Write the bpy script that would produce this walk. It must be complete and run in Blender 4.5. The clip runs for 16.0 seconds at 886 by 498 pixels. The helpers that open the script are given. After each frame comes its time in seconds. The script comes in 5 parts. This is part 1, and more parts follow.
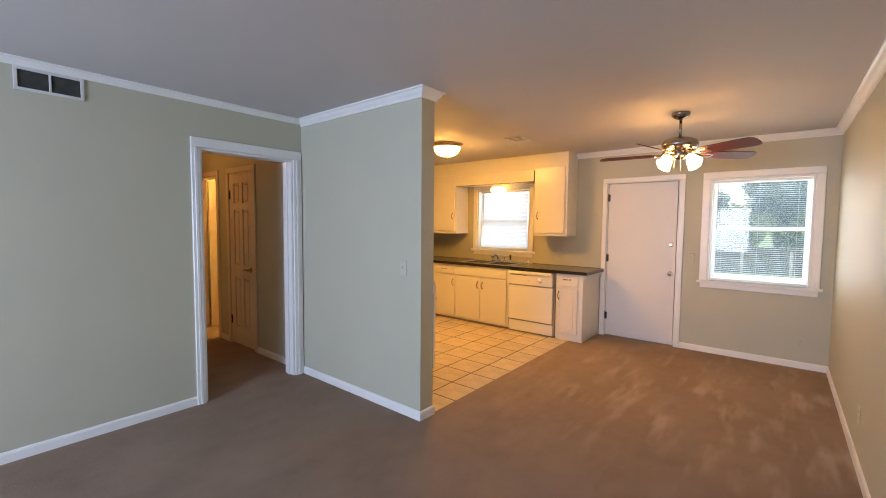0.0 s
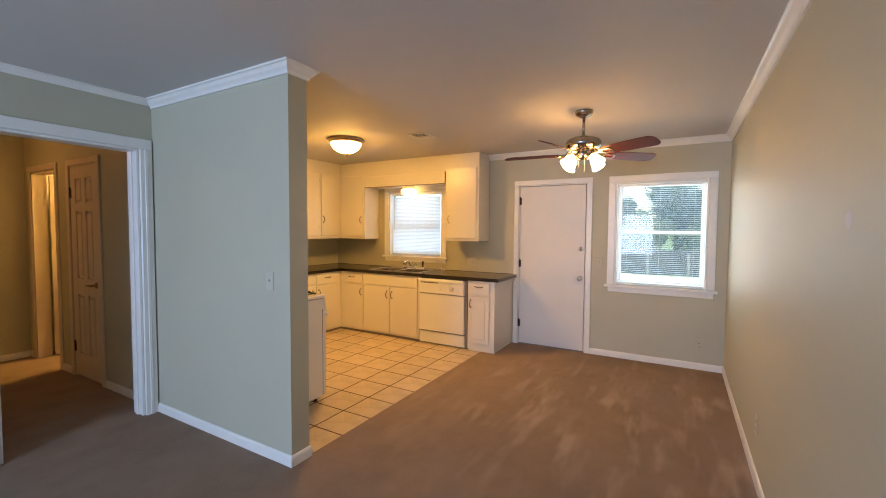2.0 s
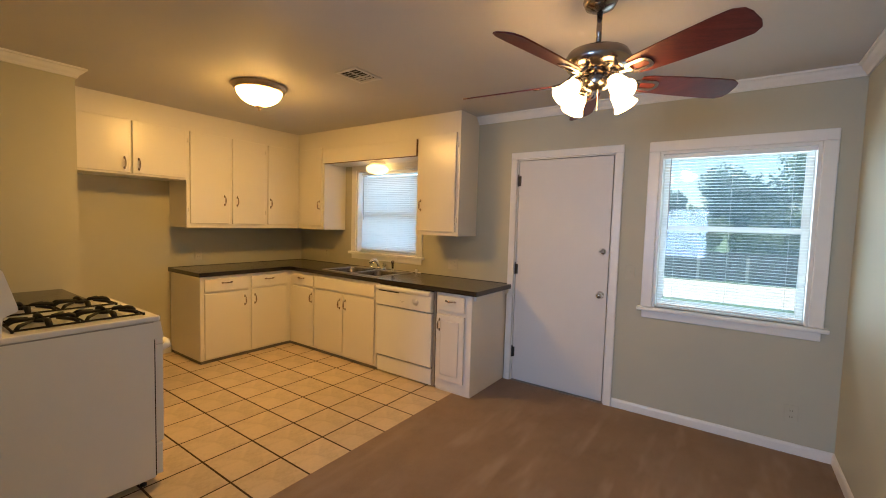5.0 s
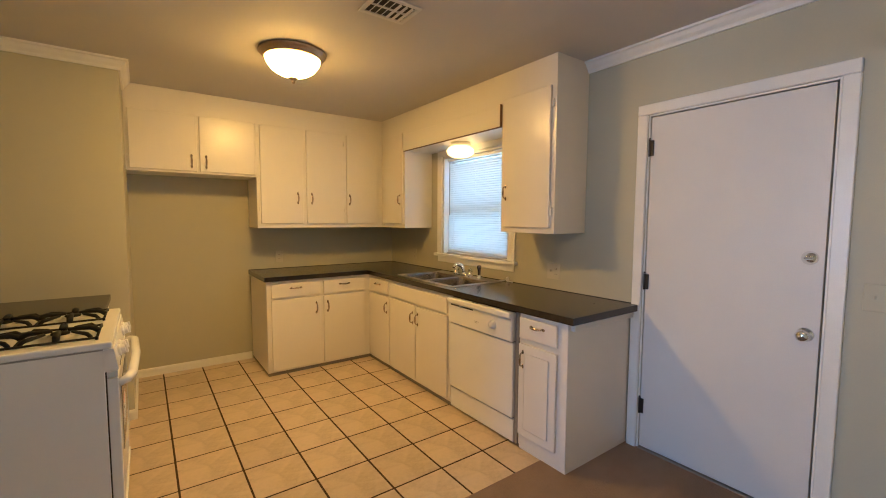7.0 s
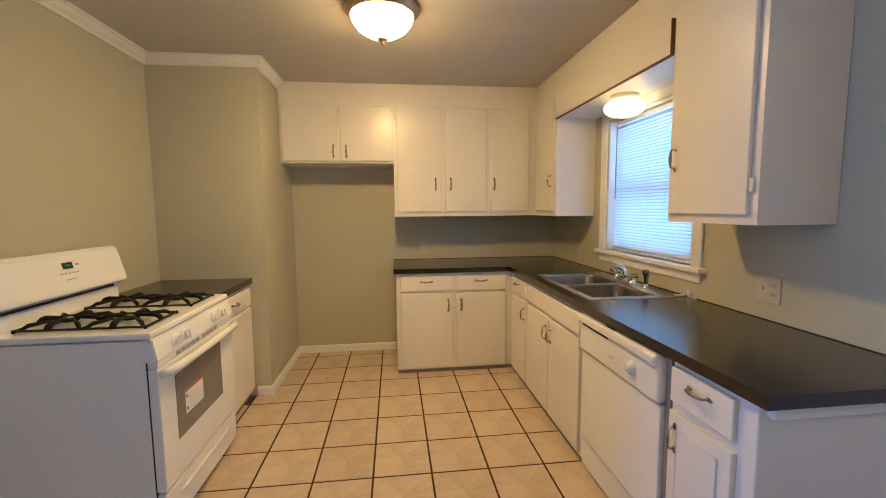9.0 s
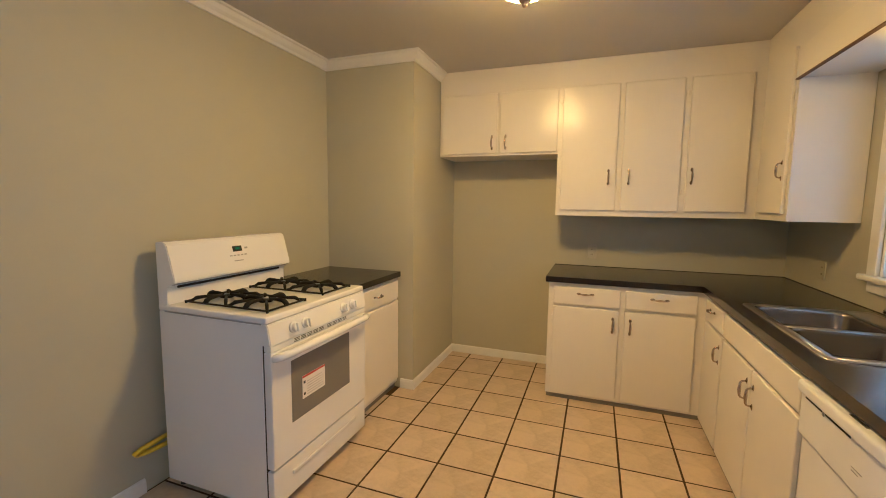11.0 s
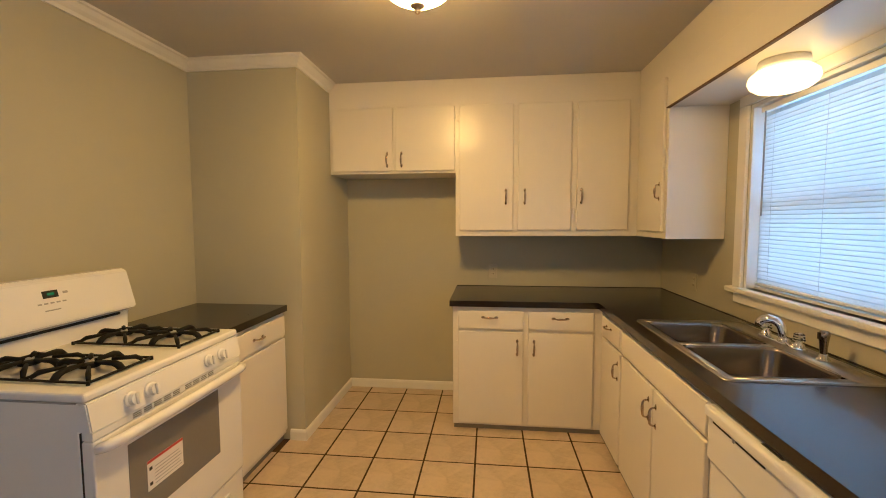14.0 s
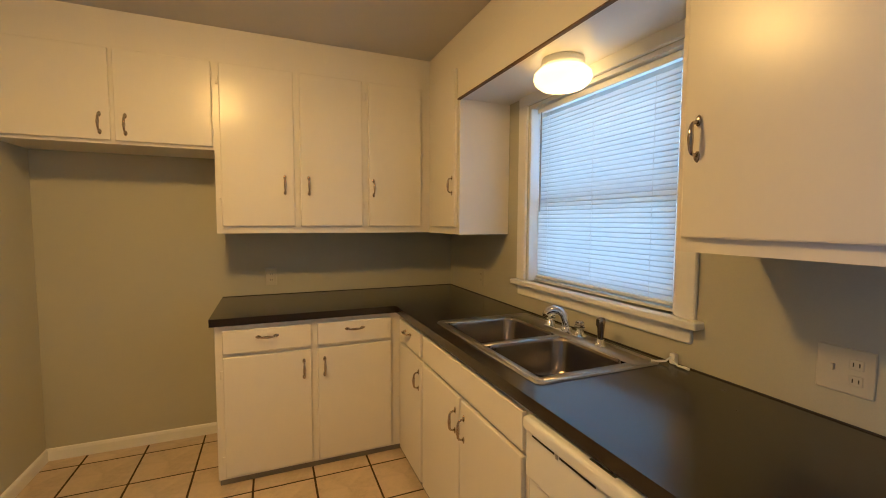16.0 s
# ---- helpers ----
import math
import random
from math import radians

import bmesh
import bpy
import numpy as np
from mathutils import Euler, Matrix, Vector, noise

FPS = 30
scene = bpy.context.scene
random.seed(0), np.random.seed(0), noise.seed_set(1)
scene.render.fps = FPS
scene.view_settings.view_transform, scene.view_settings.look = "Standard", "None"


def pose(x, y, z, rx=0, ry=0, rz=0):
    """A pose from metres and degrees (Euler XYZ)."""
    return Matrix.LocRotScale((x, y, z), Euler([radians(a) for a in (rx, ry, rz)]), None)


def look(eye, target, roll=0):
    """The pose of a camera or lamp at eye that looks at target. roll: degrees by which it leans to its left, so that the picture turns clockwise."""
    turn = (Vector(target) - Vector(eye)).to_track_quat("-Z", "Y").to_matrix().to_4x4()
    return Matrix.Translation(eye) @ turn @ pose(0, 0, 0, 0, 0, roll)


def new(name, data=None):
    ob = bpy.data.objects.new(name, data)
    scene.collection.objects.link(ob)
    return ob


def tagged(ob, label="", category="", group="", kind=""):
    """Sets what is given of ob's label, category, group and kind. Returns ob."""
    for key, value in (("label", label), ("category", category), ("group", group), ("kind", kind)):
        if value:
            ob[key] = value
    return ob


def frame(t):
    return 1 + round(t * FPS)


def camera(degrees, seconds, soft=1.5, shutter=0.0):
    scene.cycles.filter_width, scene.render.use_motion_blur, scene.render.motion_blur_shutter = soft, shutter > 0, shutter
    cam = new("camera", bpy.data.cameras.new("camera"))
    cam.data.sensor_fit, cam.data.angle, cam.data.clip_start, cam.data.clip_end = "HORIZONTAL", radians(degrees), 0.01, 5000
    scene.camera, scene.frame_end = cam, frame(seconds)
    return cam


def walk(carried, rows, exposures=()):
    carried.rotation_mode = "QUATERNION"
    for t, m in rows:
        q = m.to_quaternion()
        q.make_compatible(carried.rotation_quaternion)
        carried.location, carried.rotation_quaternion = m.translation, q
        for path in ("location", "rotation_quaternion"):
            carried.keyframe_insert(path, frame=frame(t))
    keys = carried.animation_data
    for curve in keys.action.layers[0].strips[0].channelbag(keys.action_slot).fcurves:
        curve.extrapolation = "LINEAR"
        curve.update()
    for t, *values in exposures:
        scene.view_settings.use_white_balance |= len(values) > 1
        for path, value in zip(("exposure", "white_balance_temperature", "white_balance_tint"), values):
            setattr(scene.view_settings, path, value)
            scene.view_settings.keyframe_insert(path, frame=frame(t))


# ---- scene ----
cam = camera(93.8, 16.0, 1.0)
PATH = [
    (0, (0.056, 0.549, 1.485), (-1.207, 2.096, 1.362), 0.5),
    (0.5, (0.075, 0.591, 1.479), (-1.108, 2.199, 1.366), 0.7),
    (1, (0.094, 0.743, 1.482), (-1.021, 2.4, 1.377), 0.8),
    (1.5, (0.125, 0.906, 1.487), (-0.932, 2.601, 1.385), 0.8),
    (2, (0.053, 1.091, 1.475), (-0.939, 2.825, 1.38), 0.4),
    (2.5, (-0.023, 1.33, 1.462), (-0.955, 3.097, 1.366), -0.9),
    (3, (-0.019, 1.61, 1.453), (-0.932, 3.386, 1.332), -0.3),
    (3.2, (-0.024, 1.724, 1.457), (-0.937, 3.498, 1.326), 0.2),
    (4.25, (-0.088, 2.315, 1.448), (-1.083, 4.045, 1.32), 0.7),
    (5.3, (-0.163, 2.887, 1.443), (-1.364, 4.481, 1.312), 1.5),
    (5.5, (-0.211, 2.993, 1.441), (-1.443, 4.562, 1.306), 1.0),
    (6, (-0.324, 3.246, 1.434), (-1.659, 4.728, 1.298), 0.4),
    (6.5, (-0.372, 3.515, 1.423), (-1.866, 4.837, 1.282), 0.6),
    (7, (-0.438, 3.759, 1.419), (-2.054, 4.928, 1.273), 0.3),
    (7.5, (-0.589, 3.99, 1.418), (-2.318, 4.987, 1.283), -0.5),
    (8, (-0.668, 4.206, 1.408), (-2.517, 4.956, 1.257), -0.6),
    (8.5, (-0.709, 4.44, 1.404), (-2.647, 4.889, 1.204), -0.2),
    (9, (-0.837, 4.607, 1.396), (-2.814, 4.838, 1.2), -0.5),
    (9.5, (-0.997, 4.737, 1.407), (-2.987, 4.732, 1.205), -0.3),
    (10, (-1.148, 4.858, 1.392), (-3.117, 4.577, 1.183), 0.3),
    (11.2, (-1.235, 4.905, 1.392), (-3.078, 4.175, 1.189), 0.7),
    (12.3, (-1.22, 4.866, 1.359), (-3.029, 4.029, 1.201), 0.9),
    (12.5, (-1.228, 4.892, 1.385), (-3.046, 4.071, 1.239), 0.8),
    (13, (-1.255, 4.942, 1.432), (-3.12, 4.231, 1.3), 0.6),
    (13.5, (-1.336, 4.929, 1.431), (-3.27, 4.436, 1.302), 0.2),
    (14, (-1.468, 4.852, 1.435), (-3.451, 4.634, 1.3), -0.2),
    (14.5, (-1.584, 4.806, 1.429), (-3.578, 4.861, 1.286), -0.4),
    (15, (-1.701, 4.823, 1.419), (-3.67, 5.142, 1.273), -0.2),
    (15.5, (-1.844, 4.86, 1.412), (-3.762, 5.409, 1.274), 0.1),
    (16, (-1.876, 4.89, 1.401), (-3.718, 5.656, 1.267), 0.3),
]
EXPOSURES = [(0.0, 2.82, 7450, 11), (1.5, 2.70, 7100, 8), (3.0, 2.58, 6500, 3), (5.5, 2.23, 6050, 1), (7.0, 2.36, 5550, -1), (8.0, 2.47, 4850, 1), (10.0, 2.42, 4400, 2), (12.5, 2.48, 5200, 1), (13.5, 2.38, 5050, 2), (14.5, 2.24, 5200, 2), (16.0, 2.08, 5250, 1)]
walk(cam, [(t, look(eye, target, roll)) for t, eye, target, roll in PATH], EXPOSURES)

# ---- world, sun and large lights ----
CEIL = 2.455
NORTH, EAST, WEST, LIVW, SOUTH = 6.21, 0.48, -4.89, -3.54, -3.0
world = bpy.data.worlds.new("sky")
scene.world = world
world.use_nodes = True
wt = world.node_tree
sky = wt.nodes.new("ShaderNodeTexSky")
sky.sky_type, sky.sun_disc, sky.sun_elevation, sky.sun_rotation = "NISHITA", False, radians(41), radians(86)
wt.links.new(sky.outputs["Color"], wt.nodes["Background"].inputs["Color"])
wt.nodes["Background"].inputs["Strength"].default_value = 0.06
sun = new("sun", bpy.data.lights.new("sun", "SUN"))
sun.data.energy, sun.data.angle, sun.data.color = 2.0, radians(0.5), (1.0, 0.95, 0.88)
sun.matrix_world = look((14, 1.0, 12), (0, 0, 0))


def window_light(name, at, target, w, h, power, color):
    lamp = new(name, bpy.data.lights.new(name, "AREA"))
    lamp.data.shape, lamp.data.size, lamp.data.size_y, lamp.data.energy, lamp.data.color = "RECTANGLE", w, h, power, color
    lamp.matrix_world = look(at, target)
    return lamp


window_light("window_light_living", (-1.7, SOUTH - 0.02, 1.35), (-1.7, 3, 1.25), 2.0, 1.25, 37, (0.44, 0.595, 1.0))
window_light("window_light_dining", (-0.14, NORTH + 0.056, 1.435), (-0.14, 0, 1.435), 0.84, 1.1, 2.3, (0.68, 0.83, 0.97))
window_light("window_light_kitchen", (-3.33, NORTH + 0.18, 1.54), (-3.33, 0, 1.54), 0.90, 0.92, 1.9, (0.54, 0.74, 1.0))


# ---- materials ----
def node(nt, kind, **inputs):
    n = nt.nodes.new(kind)
    for k, v in inputs.items():
        n.inputs[k.replace("_", " ")].default_value = v
    return n


def material(name, color, rough=0.5, metal=0.0, vary=0.06, scale=6.0, fine=180.0, bump=0.08, depth=0.002, stain=None, stain_scale=1.5, island=0.0, coat=0.0, spread=(1, 1, 1), spec=0.5, even=False):
    """Paint, metal or wood with a broad and a fine variation and a fine relief."""
    m = bpy.data.materials.new(name)
    m.use_nodes = True
    nt = m.node_tree
    b = nt.nodes["Principled BSDF"]
    b.inputs["Metallic"].default_value = metal
    b.inputs["Coat Weight"].default_value = coat
    b.inputs["Coat Roughness"].default_value = 0.17
    b.inputs["Specular IOR Level"].default_value = spec
    tc = node(nt, "ShaderNodeTexCoord")
    mp = node(nt, "ShaderNodeMapping")
    mp.inputs["Scale"].default_value = spread
    nt.links.new(tc.outputs["Object"], mp.inputs["Vector"])
    broad = node(nt, "ShaderNodeTexNoise", Scale=scale, Detail=4.0, Roughness=0.6)
    grain = node(nt, "ShaderNodeTexNoise", Scale=fine, Detail=3.0, Roughness=0.7)
    for n in (broad, grain):
        nt.links.new(mp.outputs["Vector"], n.inputs["Vector"])
    add = node(nt, "ShaderNodeMath")
    add.operation = "ADD"
    nt.links.new(broad.outputs["Fac"], add.inputs[0])
    nt.links.new(grain.outputs["Fac"], add.inputs[1])
    ramp = node(nt, "ShaderNodeMapRange")
    for k, v in (("From Min", 0.3), ("From Max", 1.7), ("To Min", 1 - 2.3 * vary), ("To Max", 1 + 2.3 * vary)):
        ramp.inputs[k].default_value = v
    nt.links.new(add.outputs[0], ramp.inputs["Value"])
    mul = node(nt, "ShaderNodeVectorMath")
    mul.operation = "SCALE"
    mul.inputs[0].default_value = color
    nt.links.new(ramp.outputs["Result"], mul.inputs["Scale"])
    last = mul.outputs["Vector"]
    if stain:
        sn = node(nt, "ShaderNodeTexNoise", Scale=stain_scale, Detail=5.0, Roughness=0.65)
        nt.links.new(mp.outputs["Vector"], sn.inputs["Vector"])
        sr = node(nt, "ShaderNodeMapRange")
        for k, v in (("From Min", 0.45), ("From Max", 0.72)):
            sr.inputs[k].default_value = v
        nt.links.new(sn.outputs["Fac"], sr.inputs["Value"])
        mix = node(nt, "ShaderNodeMix")
        mix.data_type = "RGBA"
        nt.links.new(sr.outputs["Result"], mix.inputs["Factor"])
        nt.links.new(last, mix.inputs["A"])
        mix.inputs["B"].default_value = (*stain, 1)
        last = mix.outputs["Result"]
    if island:
        oi = node(nt, "ShaderNodeObjectInfo")
        ir = node(nt, "ShaderNodeMapRange")
        ir.inputs["To Min"].default_value, ir.inputs["To Max"].default_value = 1 - island, 1 + island
        nt.links.new(oi.outputs["Random"], ir.inputs["Value"])
        im = node(nt, "ShaderNodeVectorMath")
        im.operation = "SCALE"
        nt.links.new(last, im.inputs[0])
        nt.links.new(ir.outputs["Result"], im.inputs["Scale"])
        last = im.outputs["Vector"]
    nt.links.new(last, b.inputs["Base Color"])
    rr = node(nt, "ShaderNodeMapRange")
    rr.inputs["To Min"].default_value, rr.inputs["To Max"].default_value = max(0.02, rough * 0.88), min(1.0, rough * 1.12)
    nt.links.new(broad.outputs["Fac"], rr.inputs["Value"])
    b.inputs["Roughness"].default_value = rough
    if not even:
        nt.links.new(rr.outputs["Result"], b.inputs["Roughness"])
    if bump:
        bp = node(nt, "ShaderNodeBump", Strength=bump, Distance=depth)
        nt.links.new(grain.outputs["Fac"], bp.inputs["Height"])
        nt.links.new(bp.outputs["Normal"], b.inputs["Normal"])
    return m


def glow(name, color, strength, base=(0.9, 0.88, 0.82)):
    m = bpy.data.materials.new(name)
    m.use_nodes = True
    b = m.node_tree.nodes["Principled BSDF"]
    b.inputs["Base Color"].default_value = (*base, 1)
    b.inputs["Roughness"].default_value = 0.25
    b.inputs["Emission Color"].default_value = (*color, 1)
    b.inputs["Emission Strength"].default_value = strength
    return m


def glass(name):
    m = bpy.data.materials.new(name)
    m.use_nodes = True
    b = m.node_tree.nodes["Principled BSDF"]
    b.inputs["Base Color"].default_value = (0.97, 0.99, 0.98, 1)
    b.inputs["Roughness"].default_value = 0.01
    b.inputs["Transmission Weight"].default_value = 1.0
    b.inputs["IOR"].default_value = 1.45
    return m


def translucent(name, color, share=0.5, rough=0.4):
    """Thin plastic or a leaf: part of the light passes through."""
    m = material(name, color, rough, vary=0.08, bump=0.0, island=0.04)
    nt = m.node_tree
    b = nt.nodes["Principled BSDF"]
    t = nt.nodes.new("ShaderNodeBsdfTranslucent")
    t.inputs["Color"].default_value = (*color, 1)
    mix = nt.nodes.new("ShaderNodeMixShader")
    mix.inputs["Fac"].default_value = share
    nt.links.new(b.outputs[0], mix.inputs[1])
    nt.links.new(t.outputs[0], mix.inputs[2])
    nt.links.new(mix.outputs[0], nt.nodes["Material Output"].inputs["Surface"])
    return m


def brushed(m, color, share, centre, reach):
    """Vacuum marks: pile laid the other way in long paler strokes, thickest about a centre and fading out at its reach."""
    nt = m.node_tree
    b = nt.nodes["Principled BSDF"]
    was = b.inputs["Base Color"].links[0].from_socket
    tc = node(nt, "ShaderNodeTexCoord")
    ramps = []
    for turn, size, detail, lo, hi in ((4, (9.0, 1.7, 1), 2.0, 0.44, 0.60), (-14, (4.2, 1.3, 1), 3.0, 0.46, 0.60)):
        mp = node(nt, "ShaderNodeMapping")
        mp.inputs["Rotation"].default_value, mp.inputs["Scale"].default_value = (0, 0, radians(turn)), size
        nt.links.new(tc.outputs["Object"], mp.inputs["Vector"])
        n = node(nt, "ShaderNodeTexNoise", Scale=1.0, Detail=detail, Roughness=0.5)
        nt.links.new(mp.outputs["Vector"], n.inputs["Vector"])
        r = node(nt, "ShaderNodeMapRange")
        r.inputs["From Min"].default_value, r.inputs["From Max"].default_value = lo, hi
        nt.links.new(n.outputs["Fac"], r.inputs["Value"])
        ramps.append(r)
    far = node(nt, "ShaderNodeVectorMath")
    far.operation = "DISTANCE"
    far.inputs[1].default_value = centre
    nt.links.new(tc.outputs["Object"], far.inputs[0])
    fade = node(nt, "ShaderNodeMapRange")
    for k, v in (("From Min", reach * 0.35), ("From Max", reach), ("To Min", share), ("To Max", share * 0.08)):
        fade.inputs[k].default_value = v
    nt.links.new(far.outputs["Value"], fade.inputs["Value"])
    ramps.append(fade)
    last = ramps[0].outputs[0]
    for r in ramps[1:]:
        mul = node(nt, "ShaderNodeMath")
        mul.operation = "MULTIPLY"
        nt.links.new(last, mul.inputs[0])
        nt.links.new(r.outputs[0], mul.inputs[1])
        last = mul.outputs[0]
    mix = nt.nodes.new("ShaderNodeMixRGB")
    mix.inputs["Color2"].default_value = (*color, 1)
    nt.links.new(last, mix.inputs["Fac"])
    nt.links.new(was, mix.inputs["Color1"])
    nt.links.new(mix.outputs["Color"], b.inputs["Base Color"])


def hazy(m, color, share):
    """Glass with a thin veil of colour mixed in, for glare over the bright view."""
    nt = m.node_tree
    t = nt.nodes.new("ShaderNodeBsdfTranslucent")
    t.inputs["Color"].default_value = (*color, 1)
    mix = nt.nodes.new("ShaderNodeMixShader")
    mix.inputs["Fac"].default_value = share
    nt.links.new(nt.nodes["Principled BSDF"].outputs[0], mix.inputs[1])
    nt.links.new(t.outputs[0], mix.inputs[2])
    nt.links.new(mix.outputs[0], nt.nodes["Material Output"].inputs["Surface"])


WALL = material("greige_wall_paint", (0.472, 0.455, 0.345), 0.55, vary=0.035, scale=2.2, fine=260, bump=0.12, depth=0.0015)
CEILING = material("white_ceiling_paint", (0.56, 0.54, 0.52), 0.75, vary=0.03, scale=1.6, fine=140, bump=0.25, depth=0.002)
TRIM = material("white_trim_paint", (0.78, 0.77, 0.73), 0.32, vary=0.04, scale=9, fine=220, bump=0.10, depth=0.001)
CABINET = material("white_cabinet_enamel", (0.745, 0.71, 0.645), 0.28, vary=0.008, scale=1.2, fine=60, bump=0.05, depth=0.0006, even=True, spread=(1, 1, 0.15))
DOORW = material("white_door_paint", (0.68, 0.665, 0.64), 0.42, vary=0.03, scale=3, fine=200, bump=0.10, depth=0.001)
APPL = material("white_appliance_enamel", (0.80, 0.80, 0.80), 0.18, vary=0.015, scale=3, fine=300, bump=0.03, depth=0.0005)
APPL_P = material("white_appliance_plastic", (0.77, 0.77, 0.76), 0.35, vary=0.02, scale=3, fine=300, bump=0.05, depth=0.0005)
COUNTER = material("charcoal_laminate", (0.016, 0.0115, 0.0085), 0.26, vary=0.12, scale=12, fine=500, bump=0.04, coat=0.45, depth=0.0006, spec=0.30)
CARPET = material("taupe_carpet", (0.335, 0.24, 0.176), 0.95, vary=0.16, scale=3.0, fine=380, bump=0.9, depth=0.010, stain=(0.385, 0.28, 0.21), stain_scale=1.4, spread=(1.2, 0.9, 1), spec=0.05)
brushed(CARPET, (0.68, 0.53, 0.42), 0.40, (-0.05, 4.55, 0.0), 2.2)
TILE = material("beige_ceramic_tile", (0.53, 0.425, 0.305), 0.33, vary=0.17, scale=5, fine=30, bump=0.06, depth=0.001, stain=(0.60, 0.48, 0.36), stain_scale=5, island=0.06)
GROUT = material("dark_brown_grout", (0.050, 0.026, 0.013), 0.9, vary=0.35, scale=12, bump=0.4)
STEEL = material("brushed_stainless_steel", (0.42, 0.40, 0.38), 0.33, metal=1.0, vary=0.05, scale=5, fine=300, bump=0.04, depth=0.0003, spread=(1, 8, 1))
# Same steel as the rim, darkened: the basin's shade is in the colour.
BOWLSTEEL = material("shaded_stainless_bowl", (0.23, 0.205, 0.18), 0.26, metal=1.0, vary=0.06, scale=5, fine=300, bump=0.03, depth=0.0003)
CHROME = material("chrome", (0.82, 0.82, 0.83), 0.07, metal=1.0, vary=0.02, bump=0.0)
PEWTER = material("aged_nickel_pull", (0.46, 0.385, 0.32), 0.22, metal=1.0, vary=0.25, scale=40, bump=0.10, depth=0.0005)
RINGM = material("brushed_bronze_ring", (0.46, 0.36, 0.27), 0.34, metal=1.0, vary=0.12, scale=20, bump=0.05)
BRONZE = material("brushed_bronze", (0.30, 0.22, 0.15), 0.30, metal=1.0, vary=0.12, scale=20, bump=0.05)
NICKEL = material("brushed_nickel", (0.33, 0.29, 0.26), 0.22, metal=1.0, vary=0.08, scale=20, bump=0.04)
IRON = material("black_cast_iron", (0.010, 0.010, 0.009), 0.6, vary=0.25, scale=40, bump=0.25, depth=0.0008, spec=0.2)
BLACK = material("black_rubber", (0.015, 0.015, 0.015), 0.6, vary=0.15, bump=0.05)
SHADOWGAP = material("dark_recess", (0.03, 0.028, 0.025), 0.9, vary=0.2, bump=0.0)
DARKMETAL = material("dark_bronze_hinge", (0.05, 0.042, 0.035), 0.4, metal=0.8, vary=0.2, bump=0.05)
BRIGHT = material("bright_burner_metal", (0.62, 0.60, 0.57), 0.34, metal=0.7, vary=0.08, scale=30, bump=0.02)
OVENGLASS = material("grey_oven_window", (0.19, 0.187, 0.185), 0.12, vary=0.04, scale=4, bump=0.0, coat=0.4)
PLATE = material("ivory_plate_plastic", (0.52, 0.49, 0.39), 0.35, vary=0.03, bump=0.02)
WHITEPL = material("white_plastic", (0.80, 0.80, 0.78), 0.3, vary=0.02, bump=0.02)
PAPER = material("white_label_paper", (0.80, 0.78, 0.76), 0.6, vary=0.03, bump=0.02)
REDINK = material("red_print", (0.45, 0.05, 0.04), 0.6, vary=0.05, bump=0.0)
GREYINK = material("grey_print", (0.35, 0.35, 0.35), 0.6, vary=0.05, bump=0.0)
BLADE = material("cherry_wood_blade", (0.115, 0.020, 0.016), 0.42, vary=0.35, scale=5, fine=70, bump=0.06, spread=(1, 9, 1), spec=0.25)
REDDOOR = material("red_door_paint", (0.24, 0.018, 0.03), 0.35, vary=0.06, bump=0.06)
GREYKICK = material("grey_vinyl_kick", (0.23, 0.21, 0.19), 0.55, vary=0.12, bump=0.08)
BROWNEDGE = material("brown_edge_strip", (0.14, 0.075, 0.035), 0.7, vary=0.2, bump=0.1)
YELLOW = material("yellow_coated_gas_hose", (0.75, 0.55, 0.02), 0.35, vary=0.10, bump=0.05)
CLEARACR = glass("clear_acrylic")
PANE = glass("window_glass")
hazy(PANE, (0.60, 0.82, 1.0), 0.16)
BLIND = translucent("white_blind_vinyl", (0.86, 0.88, 0.89), 0.70)
HALLDOOR = material("cream_door_paint", (0.66, 0.56, 0.45), 0.35, vary=0.05, bump=0.06)
VENTM = material("white_vent_enamel", (0.62, 0.61, 0.58), 0.4, vary=0.06, bump=0.04)
FILTER = material("grey_filter_fabric", (0.045, 0.045, 0.038), 0.9, vary=0.45, scale=25, bump=0.4)
GRASS = material("dry_lawn", (0.10, 0.17, 0.07), 0.9, vary=0.4, scale=1.5, fine=60, bump=0.6, depth=0.02, stain=(0.24, 0.26, 0.13), stain_scale=0.25)
SUNSTRIP = material("sunlit_ground_strip", (0.62, 0.57, 0.48), 0.9, vary=0.12, scale=2.0, fine=40, bump=0.4, depth=0.01)
FENCE = material("weathered_fence_board", (0.115, 0.105, 0.105), 0.85, vary=0.25, scale=4, fine=60, bump=0.3, island=0.18, spread=(6, 6, 0.6))
POSTM = material("pale_fence_post", (0.5, 0.47, 0.43), 0.8, vary=0.15, bump=0.2)
BARK = material("bark", (0.085, 0.065, 0.05), 0.95, vary=0.4, scale=12, fine=70, bump=0.7, depth=0.02)
LEAF = translucent("green_leaf", (0.12, 0.17, 0.15), 0.5, 0.75)
LEAF2 = translucent("pale_leaf", (0.19, 0.24, 0.15), 0.45, 0.75)
LED = glow("green_clock_digits", (0.05, 0.9, 0.25), 0.03, (0.01, 0.02, 0.01))
DOME = glow("lit_alabaster_glass", (1.0, 0.512, 0.125), 40.0)
DOMERIM = glow("dim_alabaster_rim", (1.0, 0.50, 0.11), 6.5)
GLOBE = glow("lit_opal_globe", (1.0, 0.56, 0.17), 0.9)
FARGLOW = glow("lit_far_room_globe", (1.0, 0.56, 0.17), 34.0)
TULIP = glow("lit_frosted_shade", (1.0, 0.535, 0.19), 7.4)
HALLGLOW = glow("lit_hall_globe", (1.0, 0.46, 0.14), 3.6)


